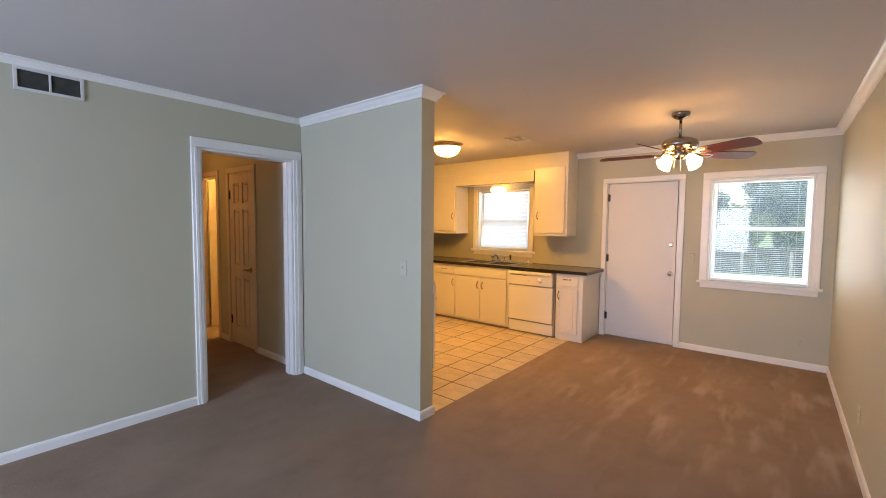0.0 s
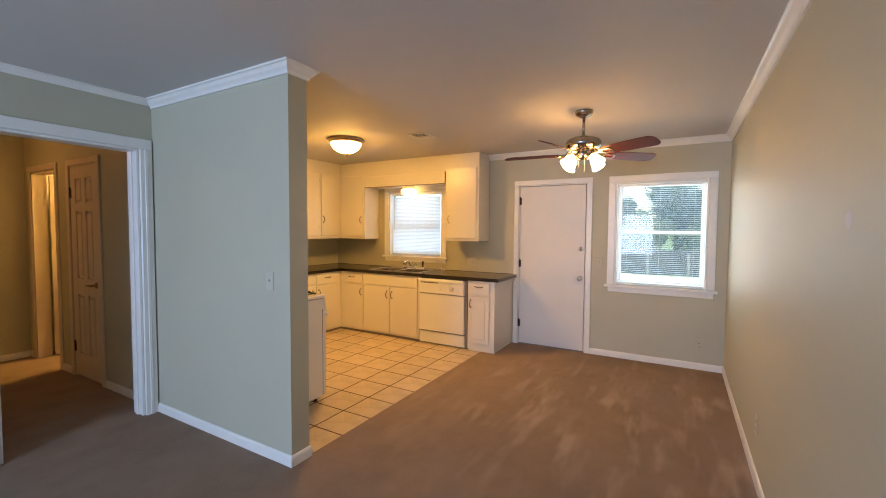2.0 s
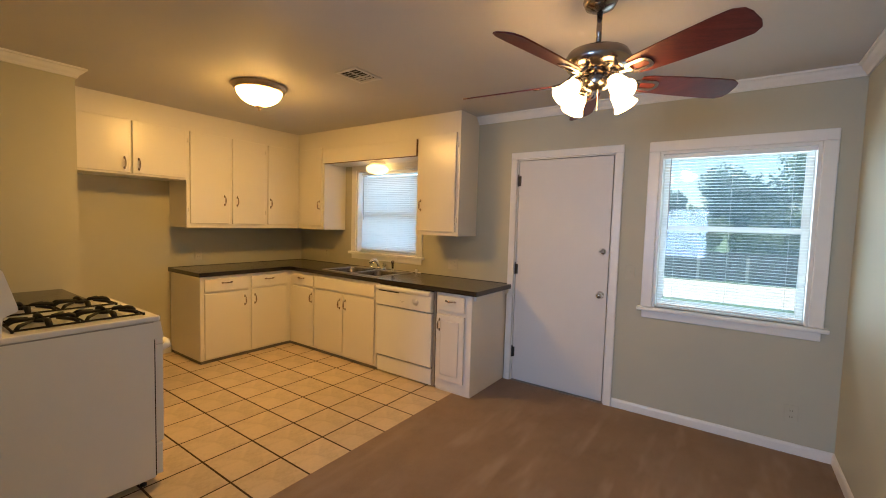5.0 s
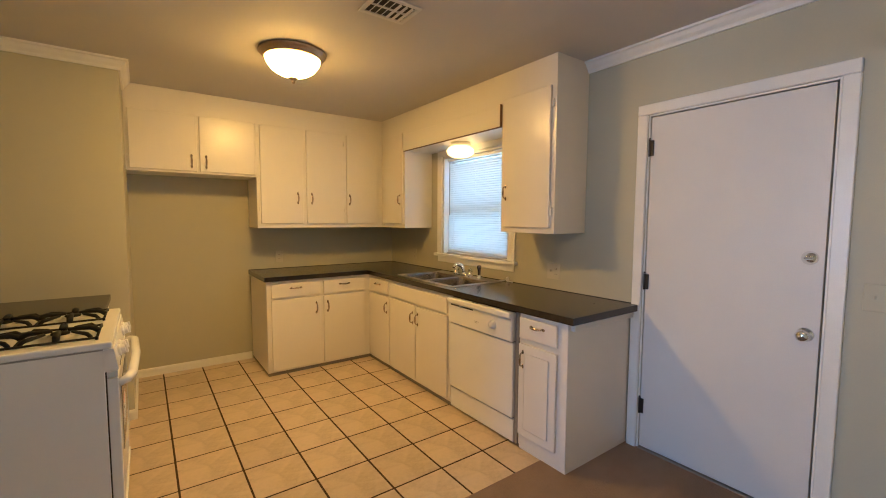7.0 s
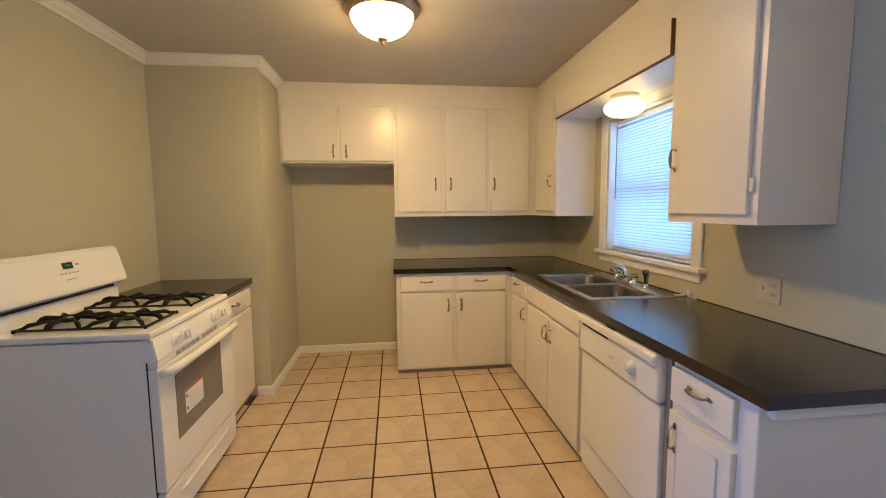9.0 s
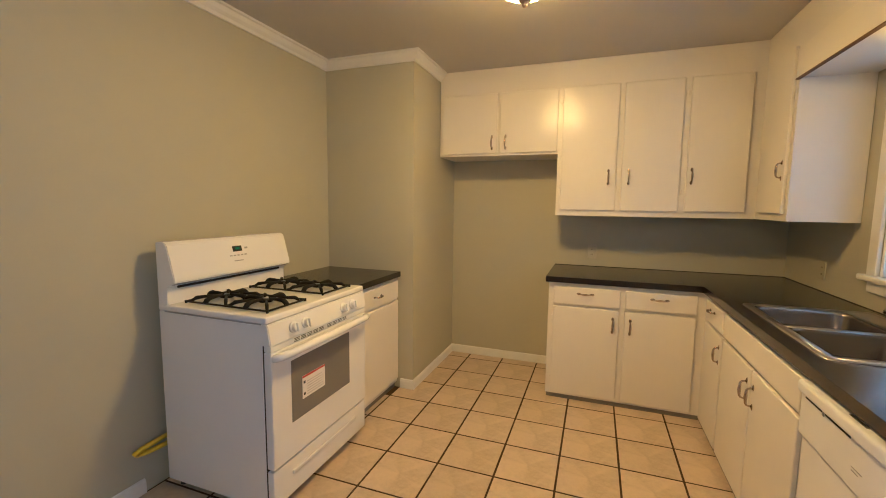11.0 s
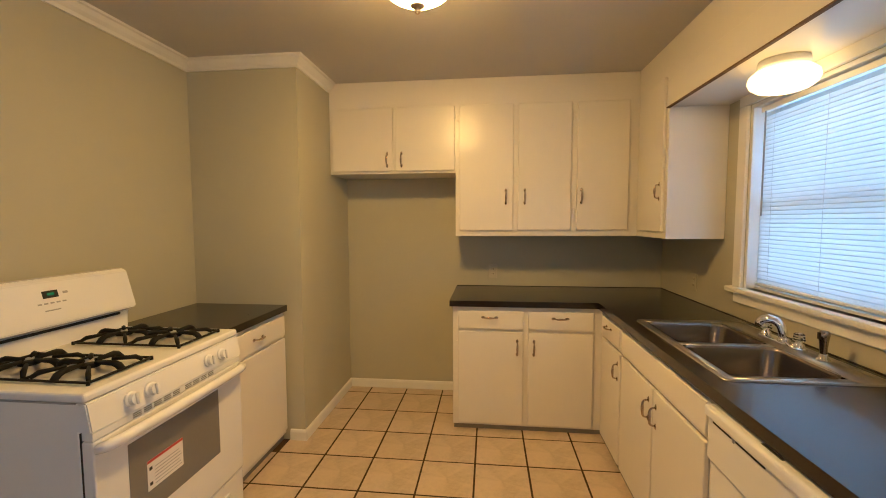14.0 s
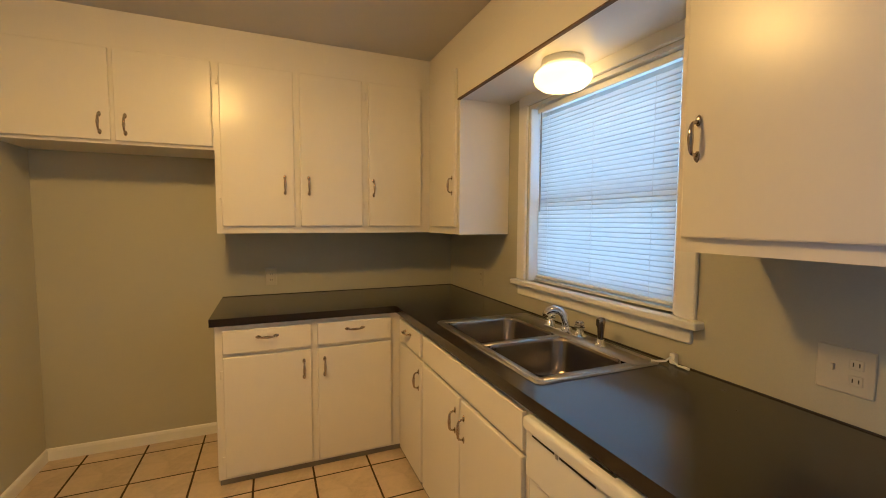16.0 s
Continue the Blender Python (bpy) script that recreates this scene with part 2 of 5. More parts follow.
# ---- mesh helpers ----
def box(bm, x0, y0, z0, x1, y1, z1, bevel=0.0, seg=1):
    r = bmesh.ops.create_cube(bm, size=1.0)
    vs = r["verts"]
    for v in vs:
        v.co = Vector(((x0 + x1) / 2 + v.co.x * (x1 - x0), (y0 + y1) / 2 + v.co.y * (y1 - y0), (z0 + z1) / 2 + v.co.z * (z1 - z0)))
    if bevel:
        es = list({e for v in vs for e in v.link_edges})
        bmesh.ops.bevel(bm, geom=es, offset=bevel, segments=seg, affect="EDGES", profile=0.5)
    return bm


def lathe(bm, profile, at=(0, 0, 0), seg=32, turn=None):
    """A surface of revolution about z through the (radius, height) profile, then turned and moved."""
    m = Matrix.Translation(at) @ (turn or Matrix())
    rings = []
    for r, z in profile:
        if r < 1e-5:
            rings.append([bm.verts.new(m @ Vector((0, 0, z)))])
        else:
            rings.append([bm.verts.new(m @ Vector((r * math.cos(2 * math.pi * i / seg), r * math.sin(2 * math.pi * i / seg), z))) for i in range(seg)])
    for a, b in zip(rings, rings[1:]):
        for i in range(seg):
            j = (i + 1) % seg
            if len(a) == 1 and len(b) > 1:
                bm.faces.new((a[0], b[i], b[j]))
            elif len(b) == 1 and len(a) > 1:
                bm.faces.new((a[i], b[0], a[j]))
            elif len(a) > 1:
                bm.faces.new((a[i], b[i], b[j], a[j]))
    return bm


def tube(bm, pts, radii, seg=10, flat=1.0):
    pts = [Vector(p) for p in pts]
    radii = radii if isinstance(radii, (list, tuple)) else [radii] * len(pts)
    side = None
    rings = []
    for i, p in enumerate(pts):
        d = (pts[min(i + 1, len(pts) - 1)] - pts[max(i - 1, 0)]).normalized()
        ref = side if side is not None else (Vector((0, 0, 1)) if abs(d.z) < 0.9 else Vector((1, 0, 0)))
        u = (ref - d * ref.dot(d)).normalized()
        w = d.cross(u)
        side = u
        rings.append([bm.verts.new(p + radii[i] * (u * math.cos(2 * math.pi * k / seg) + w * flat * math.sin(2 * math.pi * k / seg))) for k in range(seg)])
    for a, b in zip(rings, rings[1:]):
        for k in range(seg):
            bm.faces.new((a[k], a[(k + 1) % seg], b[(k + 1) % seg], b[k]))
    bm.faces.new(rings[0][::-1])
    bm.faces.new(rings[-1])
    return bm


def finish(name, bm, mat, smooth=False):
    bmesh.ops.recalc_face_normals(bm, faces=bm.faces)
    me = bpy.data.meshes.new(name)
    bm.to_mesh(me)
    bm.free()
    me.materials.append(mat)
    if smooth:
        me.shade_smooth()
    return me


BASE = {}


def thing(name, at, label, category, group="", kind=""):
    ob = tagged(new(name), label, category, group, kind)
    ob.location = at
    BASE[ob.name] = Vector(at)
    return ob


def part(name, bm, mat, parent, label="", smooth=False, at=None):
    """One mesh under a thing or part. Its shape is given in the world, or about the point at."""
    root = parent.parent or parent
    if at is None:
        bmesh.ops.translate(bm, verts=bm.verts, vec=-BASE[root.name])
    ob = new(name, finish(name, bm, mat, smooth))
    ob.parent = parent
    if at is not None:
        ob.location = Vector(at) - BASE[root.name] - (parent.location if parent.parent else Vector())
    elif parent.parent:
        ob.location = -parent.location
    if label:
        ob["label"] = label
    return ob


def pbox(name, mat, parent, b, bevel=0.003, label="", seg=1):
    return part(name, box(bmesh.new(), *b, bevel=bevel, seg=seg), mat, parent, label)


def solid(name, bm, mat, label, category, kind="", group="", smooth=False, at=None):
    """A top-level thing of one mesh, its origin at the point at."""
    if at is not None:
        bmesh.ops.translate(bm, verts=bm.verts, vec=-Vector(at))
    ob = new(name, finish(name, bm, mat, smooth))
    if at is not None:
        ob.location = at
    return tagged(ob, label, category, group, kind)


def extrude_profile(bm, prof, p0, p1, out, m0=0.0, m1=0.0):
    """A moulding from p0 to p1; the profile is (out from the wall, up); m0 and m1 lengthen the ends by that share of the out."""
    p0, p1, out = Vector(p0), Vector(p1), Vector(out)
    d = (p1 - p0).normalized()
    ends = []
    for p, m in ((p0, -m0), (p1, m1)):
        ends.append([bm.verts.new(p + out * o + Vector((0, 0, u)) + d * (m * o)) for o, u in prof])
    n = len(prof)
    for i in range(n):
        bm.faces.new((ends[0][i], ends[0][(i + 1) % n], ends[1][(i + 1) % n], ends[1][i]))
    bm.faces.new(ends[0][::-1])
    bm.faces.new(ends[1])
    return bm


# ---- structure ----
def wall_mesh(axis, a0, a1, d0, d1, openings, z0, z1):
    """One closed mesh of a wall along x or y, from a0 to a1, between d0 and d1, with openings (a, a, z, z) through it."""
    cuts = sorted({a0, a1, *(v for o in openings for v in o[:2])})
    levels = sorted({z0, z1, *(min(max(v, z0), z1) for o in openings for v in o[2:])})
    full = {(i, k): not any(o[0] <= (cuts[i] + cuts[i + 1]) / 2 <= o[1] and o[2] <= (levels[k] + levels[k + 1]) / 2 <= o[3] for o in openings) for i in range(len(cuts) - 1) for k in range(len(levels) - 1)}
    bm, made = bmesh.new(), {}

    def v(i, k, d):
        if (i, k, d) not in made:
            made[i, k, d] = bm.verts.new((cuts[i], d, levels[k]) if axis == "x" else (d, cuts[i], levels[k]))
        return made[i, k, d]

    for (i, k), is_full in full.items():
        if not is_full:
            continue
        for d in (d0, d1):
            bm.faces.new((v(i, k, d), v(i + 1, k, d), v(i + 1, k + 1, d), v(i, k + 1, d)))
        for (di, dk), (p, q) in {(-1, 0): ((i, k), (i, k + 1)), (1, 0): ((i + 1, k), (i + 1, k + 1)), (0, -1): ((i, k), (i + 1, k)), (0, 1): ((i, k + 1), (i + 1, k + 1))}.items():
            if not full.get((i + di, k + dk)):
                bm.faces.new((v(*p, d0), v(*q, d0), v(*q, d1), v(*p, d1)))
    return bm


def wall_x(name, x0, x1, y0, y1, openings=(), label="", z0=-0.62, z1=CEIL + 0.2):
    return solid(name, wall_mesh("x", x0, x1, y0, y1, openings, z0, z1), WALL, label, "wall", "structure")


def wall_y(name, y0, y1, x0, x1, openings=(), label="", z0=-0.62, z1=CEIL + 0.2):
    return solid(name, wall_mesh("y", y0, y1, x0, x1, openings, z0, z1), WALL, label, "wall", "structure")


PS, PN, PE = 2.795, 2.935, -1.985       # partition: south face, north face, east end
KW = (-3.832, -2.893, 1.072, 2.03)        # kitchen window opening
BW = (-0.600, 0.303, 0.853, 2.022)        # dining window opening
BD = (-1.752, -0.912, 0.0, 2.035)       # back door opening
LD = (1.897, 2.70, 0.0, 2.070)          # doorway to the hall
wall_x("wall_north", -5.05, 0.66, NORTH, NORTH + 0.16, (KW, BW, BD), "greige painted wall with back door and two windows")
wall_y("wall_east", SOUTH - 0.16, NORTH, EAST, EAST + 0.16, (), "long plain greige painted wall beside the carpet")
wall_x("wall_partition", LIVW, PE, PS, PN, (), "greige painted partition wall between living room and kitchen")
wall_y("wall_living_west", SOUTH, PS, LIVW - 0.14, LIVW, (LD, (-2.30, -1.38, 0.0, 2.05)), "greige painted wall with a cased doorway")
wall_x("wall_south", LIVW - 0.14, EAST, SOUTH - 0.16, SOUTH, ((-2.75, -0.65, 0.7, 2.0),), "greige painted wall with a wide front window")
wall_y("wall_kitchen_west", PN + 0.73, NORTH, WEST - 0.16, WEST, (), "greige painted wall behind the cabinets")
wall_y("wall_chase", PN, PN + 0.73, WEST, -3.985, (), "greige painted boxed-out chase beside the fridge space")
HW = -6.30
CD, RD = (-5.12, -4.53, 0.0, 2.06), (-6.13, -5.465, 0.0, 2.06)   # closet door, far room doorway
wall_x("wall_hall_north", HW, LIVW - 0.0, PS + 0.015, PN, (CD, RD), "greige painted hall wall with two doors")
wall_y("wall_hall_west", 1.5, 5.2, HW - 0.14, HW, (), "greige painted end wall of the hall")
wall_x("wall_hall_south", HW - 0.14, LIVW - 0.14, 1.36, 1.5, (), "greige painted hall wall")
wall_x("wall_far_room_north", HW - 0.14, WEST - 0.16, 5.2, 5.34, (), "plain wall of the lit far room")
solid("wall_closet_side", box(bmesh.new(), WEST - 0.16, PN, -0.62, WEST, PN + 0.73, CEIL + 0.2), WALL, "plain wall between closet and kitchen chase", "wall", "structure")
solid("wall_far_room_side", box(bmesh.new(), -5.35, PN, -0.62, -5.21, 5.2, CEIL + 0.2), WALL, "plain wall between the far room and the closet", "wall", "structure")

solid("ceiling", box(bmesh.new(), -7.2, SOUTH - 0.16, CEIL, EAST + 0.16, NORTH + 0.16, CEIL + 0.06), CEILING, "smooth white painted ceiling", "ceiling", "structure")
floor = solid("floor", box(bmesh.new(), WEST - 0.1, PN - 0.1, -0.12, -1.995, NORTH + 0.1, 0.0028), GROUT, "kitchen floor of beige ceramic tiles with dark grout", "floor", "structure")
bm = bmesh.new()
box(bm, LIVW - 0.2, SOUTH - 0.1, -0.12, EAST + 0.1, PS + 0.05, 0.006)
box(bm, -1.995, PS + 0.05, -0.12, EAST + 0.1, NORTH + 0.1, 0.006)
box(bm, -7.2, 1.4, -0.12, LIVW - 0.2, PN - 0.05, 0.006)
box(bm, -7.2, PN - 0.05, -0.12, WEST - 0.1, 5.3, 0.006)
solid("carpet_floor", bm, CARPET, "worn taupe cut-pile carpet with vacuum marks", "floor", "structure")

BASEB = [(0, 0), (0.013, 0), (0.013, 0.056), (0.009, 0.068), (0.004, 0.073), (0, 0.073)]
SMALLCROWN = [(0, -0.046), (0.008, -0.046), (0.013, -0.036), (0.024, -0.024), (0.034, -0.012), (0.044, -0.009), (0.044, 0), (0, 0)]
CROWN = [(0, -0.068), (0.012, -0.068), (0.018, -0.052), (0.034, -0.036), (0.046, -0.016), (0.058, -0.012), (0.058, 0), (0, 0)]


def run(name, prof, z, p0, p1, out, m0=0.0, m1=0.0, mat=None, label="white painted baseboard", category="baseboard"):
    bm = extrude_profile(bmesh.new(), prof, (*p0, z), (*p1, z), (*out, 0), m0, m1)
    return solid(name, bm, mat or TRIM, label, category, "structure")


def base(p0, p1, out, m0=0.0, m1=0.0):
    return run("baseboard", BASEB, 0.002, p0, p1, out, m0, m1)


def crown(p0, p1, out, m0=0.0, m1=0.0, mat=None, prof=None):
    return run("trim", prof or CROWN, CEIL - 0.001, p0, p1, out, m0, m1, mat, "white painted crown moulding", "crown moulding")


base((LIVW, SOUTH), (LIVW, -2.37), (1, 0)), base((LIVW, -1.31), (LIVW, 1.83), (1, 0))
base((LIVW + 0.02, PS), (PE, PS), (0, -1), 0, 1), base((PE, PS), (PE, PN), (1, 0), 1, 1), base((-2.49, PN), (PE, PN), (0, 1), 0, 1)
base((EAST, SOUTH), (EAST, NORTH), (-1, 0), -1, -1), base((-0.85, NORTH), (EAST, NORTH), (0, -1), 0, -1)
base((-3.985, 3.565), (-3.985, 3.665), (1, 0), 0, 1), base((WEST, 3.665), (-3.985, 3.665), (0, 1), -1, 1), base((WEST, 3.665), (WEST, 4.605), (1, 0), -1, 0)
base((CD[1] + 0.065, PS + 0.015), (LIVW - 0.14, PS + 0.015), (0, -1)), base((RD[1] + 0.065, PS + 0.015), (CD[0] - 0.065, PS + 0.015), (0, -1)), base((HW, PS + 0.015), (RD[0] - 0.065, PS + 0.015), (0, -1), -1)
base((HW, 1.5), (HW, PS), (1, 0), -1, 0), base((EAST, SOUTH), (LIVW, SOUTH), (0, 1), -1, -1)
crown((LIVW, SOUTH), (LIVW, PS), (1, 0), -1, -1, prof=SMALLCROWN), crown((LIVW, PS), (PE, PS), (0, -1), -1, 1), crown((PE, PS), (PE, PN), (1, 0), 1, 1), crown((PE, PN), (-3.985, PN), (0, 1), 1, -1)
crown((-3.985, PN), (-3.985, 3.665), (1, 0), -1, 1), crown((-3.985, 3.665), (-4.50, 3.665), (0, 1), 1, 0)
crown((EAST, SOUTH), (EAST, NORTH), (-1, 0), -1, -1), crown((-2.17, NORTH), (EAST, NORTH), (0, -1), 0, -1), crown((LIVW, SOUTH), (EAST, SOUTH), (0, 1), -1, -1)


# ---- cased openings, doors and windows ----
def casing_x(parent, o, y, out, w=0.06, t=0.018, bottom=False, mat=None):
    """Trim boards round an opening in a wall along x; out is -1 when the boards stand south of y."""
    xa, xb, za, zb = o
    ya, yb = sorted((y, y + out * t))
    pbox("trim_board", mat or TRIM, parent, (xa - w, ya, za, xa, yb, zb), 0.004)
    pbox("trim_board", mat or TRIM, parent, (xb, ya, za, xb + w, yb, zb), 0.004)
    pbox("trim_board", mat or TRIM, parent, (xa - w, ya, zb, xb + w, yb, zb + w), 0.004)


def casing_y(parent, o, x, out, w=0.085, t=0.02):
    ya, yb, za, zb = o
    xa, xb = sorted((x, x + out * t))
    for a, b in ((ya - 0.068, ya), (yb, min(yb + w, PS - 0.002))):
        board = pbox("trim_board", TRIM, parent, (xa, a, za, xb, b, zb), 0.004)
        pbox("bead", TRIM, board, (xb - 0.001, (a + b) / 2 - 0.012, za + 0.004, xb + 0.005, (a + b) / 2 + 0.012, zb), 0.003)
    pbox("trim_board", TRIM, parent, (xa, ya - 0.068, zb, xb, min(yb + w, PS - 0.002), zb + 0.076), 0.004)


dw = thing("doorway_1", (LIVW, 2.34, 0), "white painted cased opening to the hall, no door", "doorway", "", "structure")
casing_y(dw, LD, LIVW, 1)
for a, b in ((LD[0], LD[0] + 0.018), (LD[1] - 0.018, LD[1])):
    pbox("jamb", TRIM, dw, (LIVW - 0.14, a, 0.006, LIVW, b, LD[3] - 0.018), 0.002)
pbox("head_jamb", TRIM, dw, (LIVW - 0.14, LD[0], LD[3] - 0.018, LIVW, LD[1], LD[3]), 0.002)
pbox("stop", TRIM, dw, (LIVW - 0.09, LD[1] - 0.03, 0.006, LIVW - 0.055, LD[1] - 0.018, LD[3] - 0.018), 0.002)


def hinge(parent, x, y, z):
    bm = bmesh.new()
    tube(bm, [(x, y, z - 0.048), (x, y, z + 0.048)], 0.0065, 8)
    lathe(bm, [(0, 0.062), (0.005, 0.058), (0.0065, 0.05)], (x, y, z), 8)
    box(bm, x - 0.004, y, z - 0.045, x + 0.022, y + 0.010, z + 0.045)
    return part("hinge", bm, DARKMETAL, parent, "dark bronze butt hinge")


# back door
bd = thing("door_1", (-1.33, NORTH, 0), "flat white painted back door, closed, chrome deadbolt and knob", "door", "", "structure")
casing_x(bd, BD, NORTH, -1)
for a, b in ((BD[0], BD[0] + 0.010), (BD[1] - 0.010, BD[1])):
    pbox("jamb", TRIM, bd, (a, NORTH, 0.006, b, NORTH + 0.16, BD[3]), 0.001)
pbox("head_jamb", TRIM, bd, (BD[0] + 0.01, NORTH, BD[3] - 0.010, BD[1] - 0.01, NORTH + 0.16, BD[3]), 0.001)
pbox("threshold", GREYKICK, bd, (BD[0] + 0.01, NORTH - 0.01, 0.0, BD[1] - 0.01, NORTH + 0.15, 0.012), 0.003)
pbox("dark_gap", SHADOWGAP, bd, (BD[0] + 0.010, NORTH + 0.052, 0.012, BD[1] - 0.010, NORTH + 0.07, BD[3] - 0.01), 0)
leaf = pbox("door_leaf", DOORW, bd, (BD[0] + 0.014, NORTH + 0.004, 0.018, BD[1] - 0.018, NORTH + 0.048, BD[3] - 0.016), 0.002, "flush white door leaf")
for z in (0.275, 1.046, 1.84):
    hinge(leaf, BD[0] + 0.012, NORTH - 0.004, z)
Y_OUT = pose(0, 0, 0, 90, 0, 0)
part("deadbolt", lathe(bmesh.new(), [(0, 0.026), (0.012, 0.026), (0.015, 0.022), (0.026, 0.014), (0.031, 0.006), (0.032, 0)], (-0.981, NORTH + 0.004, 1.249), 24, Y_OUT), CHROME, leaf, "round chrome deadbolt rose", True)
tb = bmesh.new()
box(tb, -0.999, NORTH - 0.036, 1.243, -0.963, NORTH - 0.021, 1.255, 0.004)
part("thumb_turn", tb, CHROME, leaf)
part("door_knob", lathe(bmesh.new(), [(0, 0.066), (0.014, 0.065), (0.024, 0.058), (0.028, 0.046), (0.024, 0.034), (0.012, 0.026), (0.011, 0.012), (0.030, 0.008), (0.033, 0.0)], (-0.98, NORTH + 0.004, 0.895), 24, Y_OUT), CHROME, leaf, "polished chrome knob", True)


def window_unit(name, o, y, label, blinds_open, rail_z, rail_t=0.035):
    """A double-hung window in an opening of the north wall, with casing, stool, apron and sashes."""
    xa, xb, za, zb = o
    w = thing(name, ((xa + xb) / 2, y, za), label, "window", "", "structure")
    cw = 0.075
    for a, b in ((xa - cw, xa), (xb, xb + cw)):
        pbox("trim_board", TRIM, w, (a, y - 0.018, za, b, y, zb), 0.004)
    pbox("trim_board", TRIM, w, (xa - cw, y - 0.018, zb, xb + cw, y, zb + 0.072), 0.004)
    pbox("window_sill", TRIM, w, (xa - cw - 0.025, y - 0.045, za - 0.028, xb + cw + 0.025, y + 0.04, za), 0.006, seg=2)
    pbox("apron", TRIM, w, (xa - cw + 0.01, y - 0.016, za - 0.085, xb + cw - 0.01, y, za - 0.028), 0.004)
    for a, b in ((xa, xa + 0.02), (xb - 0.02, xb)):
        pbox("jamb", TRIM, w, (a, y, za, b, y + 0.16, zb), 0.001)
    pbox("head_jamb", TRIM, w, (xa + 0.02, y, zb - 0.02, xb - 0.02, y + 0.16, zb), 0.001)
    pbox("outer_sill", TRIM, w, (xa + 0.02, y + 0.04, za - 0.02, xb - 0.02, y + 0.20, za + 0.012), 0.001)
    for sash, (z0, z1, ys) in {"lower_sash": (za + 0.012, rail_z + 0.02, y + 0.065), "upper_sash": (rail_z - 0.02, zb - 0.02, y + 0.102)}.items():
        bm = bmesh.new()
        f = 0.042
        x0, x1 = xa + 0.02, xb - 0.02
        box(bm, x0, ys, z0, x0 + f, ys + 0.034, z1, 0.003)
        box(bm, x1 - f, ys, z0, x1, ys + 0.034, z1, 0.003)
        box(bm, x0 + f, ys + 0.001, z0, x1 - f, ys + 0.033, z0 + f, 0.003)
        box(bm, x0 + f, ys + 0.001, z1 - rail_t, x1 - f, ys + 0.033, z1, 0.003)
        s = part(sash, bm, TRIM, w)
        g = pbox("pane", PANE, s, (x0 + f - 0.004, ys + 0.015, z0 + f - 0.004, x1 - f + 0.004, ys + 0.019, z1 - rail_t + 0.004), 0, "clear window glass")
        g.visible_shadow = False
    return w


window_unit("window_1", BW, NORTH, "white painted double-hung dining window over a back yard", True, 1.455)
window_unit("window_2", KW, NORTH, "white painted double-hung kitchen window over the sink", False, 1.515)


def blind(name, xa, xb, z0, z1, y, pitch, tilt, label):
    b = thing(name, ((xa + xb) / 2, y, z0), label, "window blind")
    pbox("headrail", WHITEPL, b, (xa, y - 0.014, z1 - 0.028, xb, y + 0.014, z1), 0.002)
    pbox("bottom_rail", WHITEPL, b, (xa + 0.004, y - 0.011, z0, xb - 0.004, y + 0.011, z0 + 0.014), 0.003)
    bm = bmesh.new()
    w, h = 0.0125, 0.0010
    vs = [[bm.verts.new((sx * (xb - xa - 0.012) / 2, c * w, h * (1 - c * c) + dz)) for c in (-1, -0.5, 0, 0.5, 1)] for sx in (-1, 1) for dz in (0.0, 0.0006)]
    lo0, hi0, lo1, hi1 = vs
    for i in range(4):
        bm.faces.new((hi0[i], hi0[i + 1], hi1[i + 1], hi1[i]))
        bm.faces.new((lo0[i + 1], lo0[i], lo1[i], lo1[i + 1]))
    bm.faces.new((lo0[0], hi0[0], hi1[0], lo1[0])), bm.faces.new((lo0[4], lo1[4], hi1[4], hi0[4]))
    me = finish("slat", bm, BLIND, True)
    n = int((z1 - 0.035 - z0 - 0.02) / pitch)
    for i in range(n):
        s = new("slat", me)
        s.parent = b
        s.location = (0, 0, 0.024 + i * pitch)
        s.rotation_euler = (radians(tilt + random.uniform(-1.5, 1.5)), 0, 0)
    for k, u in enumerate((0.12, 0.5, 0.88)):
        x = xa + (xb - xa) * u
        part("ladder_cord", tube(bmesh.new(), [(x, y - 0.013, z0), (x, y - 0.013, z1 - 0.02)], 0.0009, 5), WHITEPL, b)
    part("tilt_wand", tube(bmesh.new(), [(xa + 0.05, y - 0.024, z1 - 0.03), (xa + 0.052, y - 0.026, z1 - 0.55)], 0.004, 6), GREYINK, b, "grey plastic tilt wand")
    return b


blind("window_blind", BW[0] + 0.022, BW[1] - 0.022, BW[2] + 0.02, BW[3] - 0.025, NORTH + 0.034, 0.0212, 0, "white mini blind, slats tilted open")
blind("window_blind", KW[0] + 0.050, KW[1] - 0.040, KW[2] + 0.025, KW[3] - 0.025, NORTH + 0.034, 0.0205, 77, "white mini blind, slats closed")

# living room window, behind the camera
lw = thing("window_3", (-1.7, SOUTH, 0.7), "wide white painted front window", "window", "", "structure")
casing_x(lw, (-2.75, -0.65, 0.7, 2.0), SOUTH, 1, 0.07)
pbox("window_sill", TRIM, lw, (-2.85, SOUTH - 0.02, 0.67, -0.55, SOUTH + 0.045, 0.70), 0.005)
for x in (-2.75, -2.06, -1.38, -0.69):
    pbox("mullion", TRIM, lw, (x, SOUTH - 0.12, 0.7, x + 0.04, SOUTH - 0.08, 2.0), 0.003)

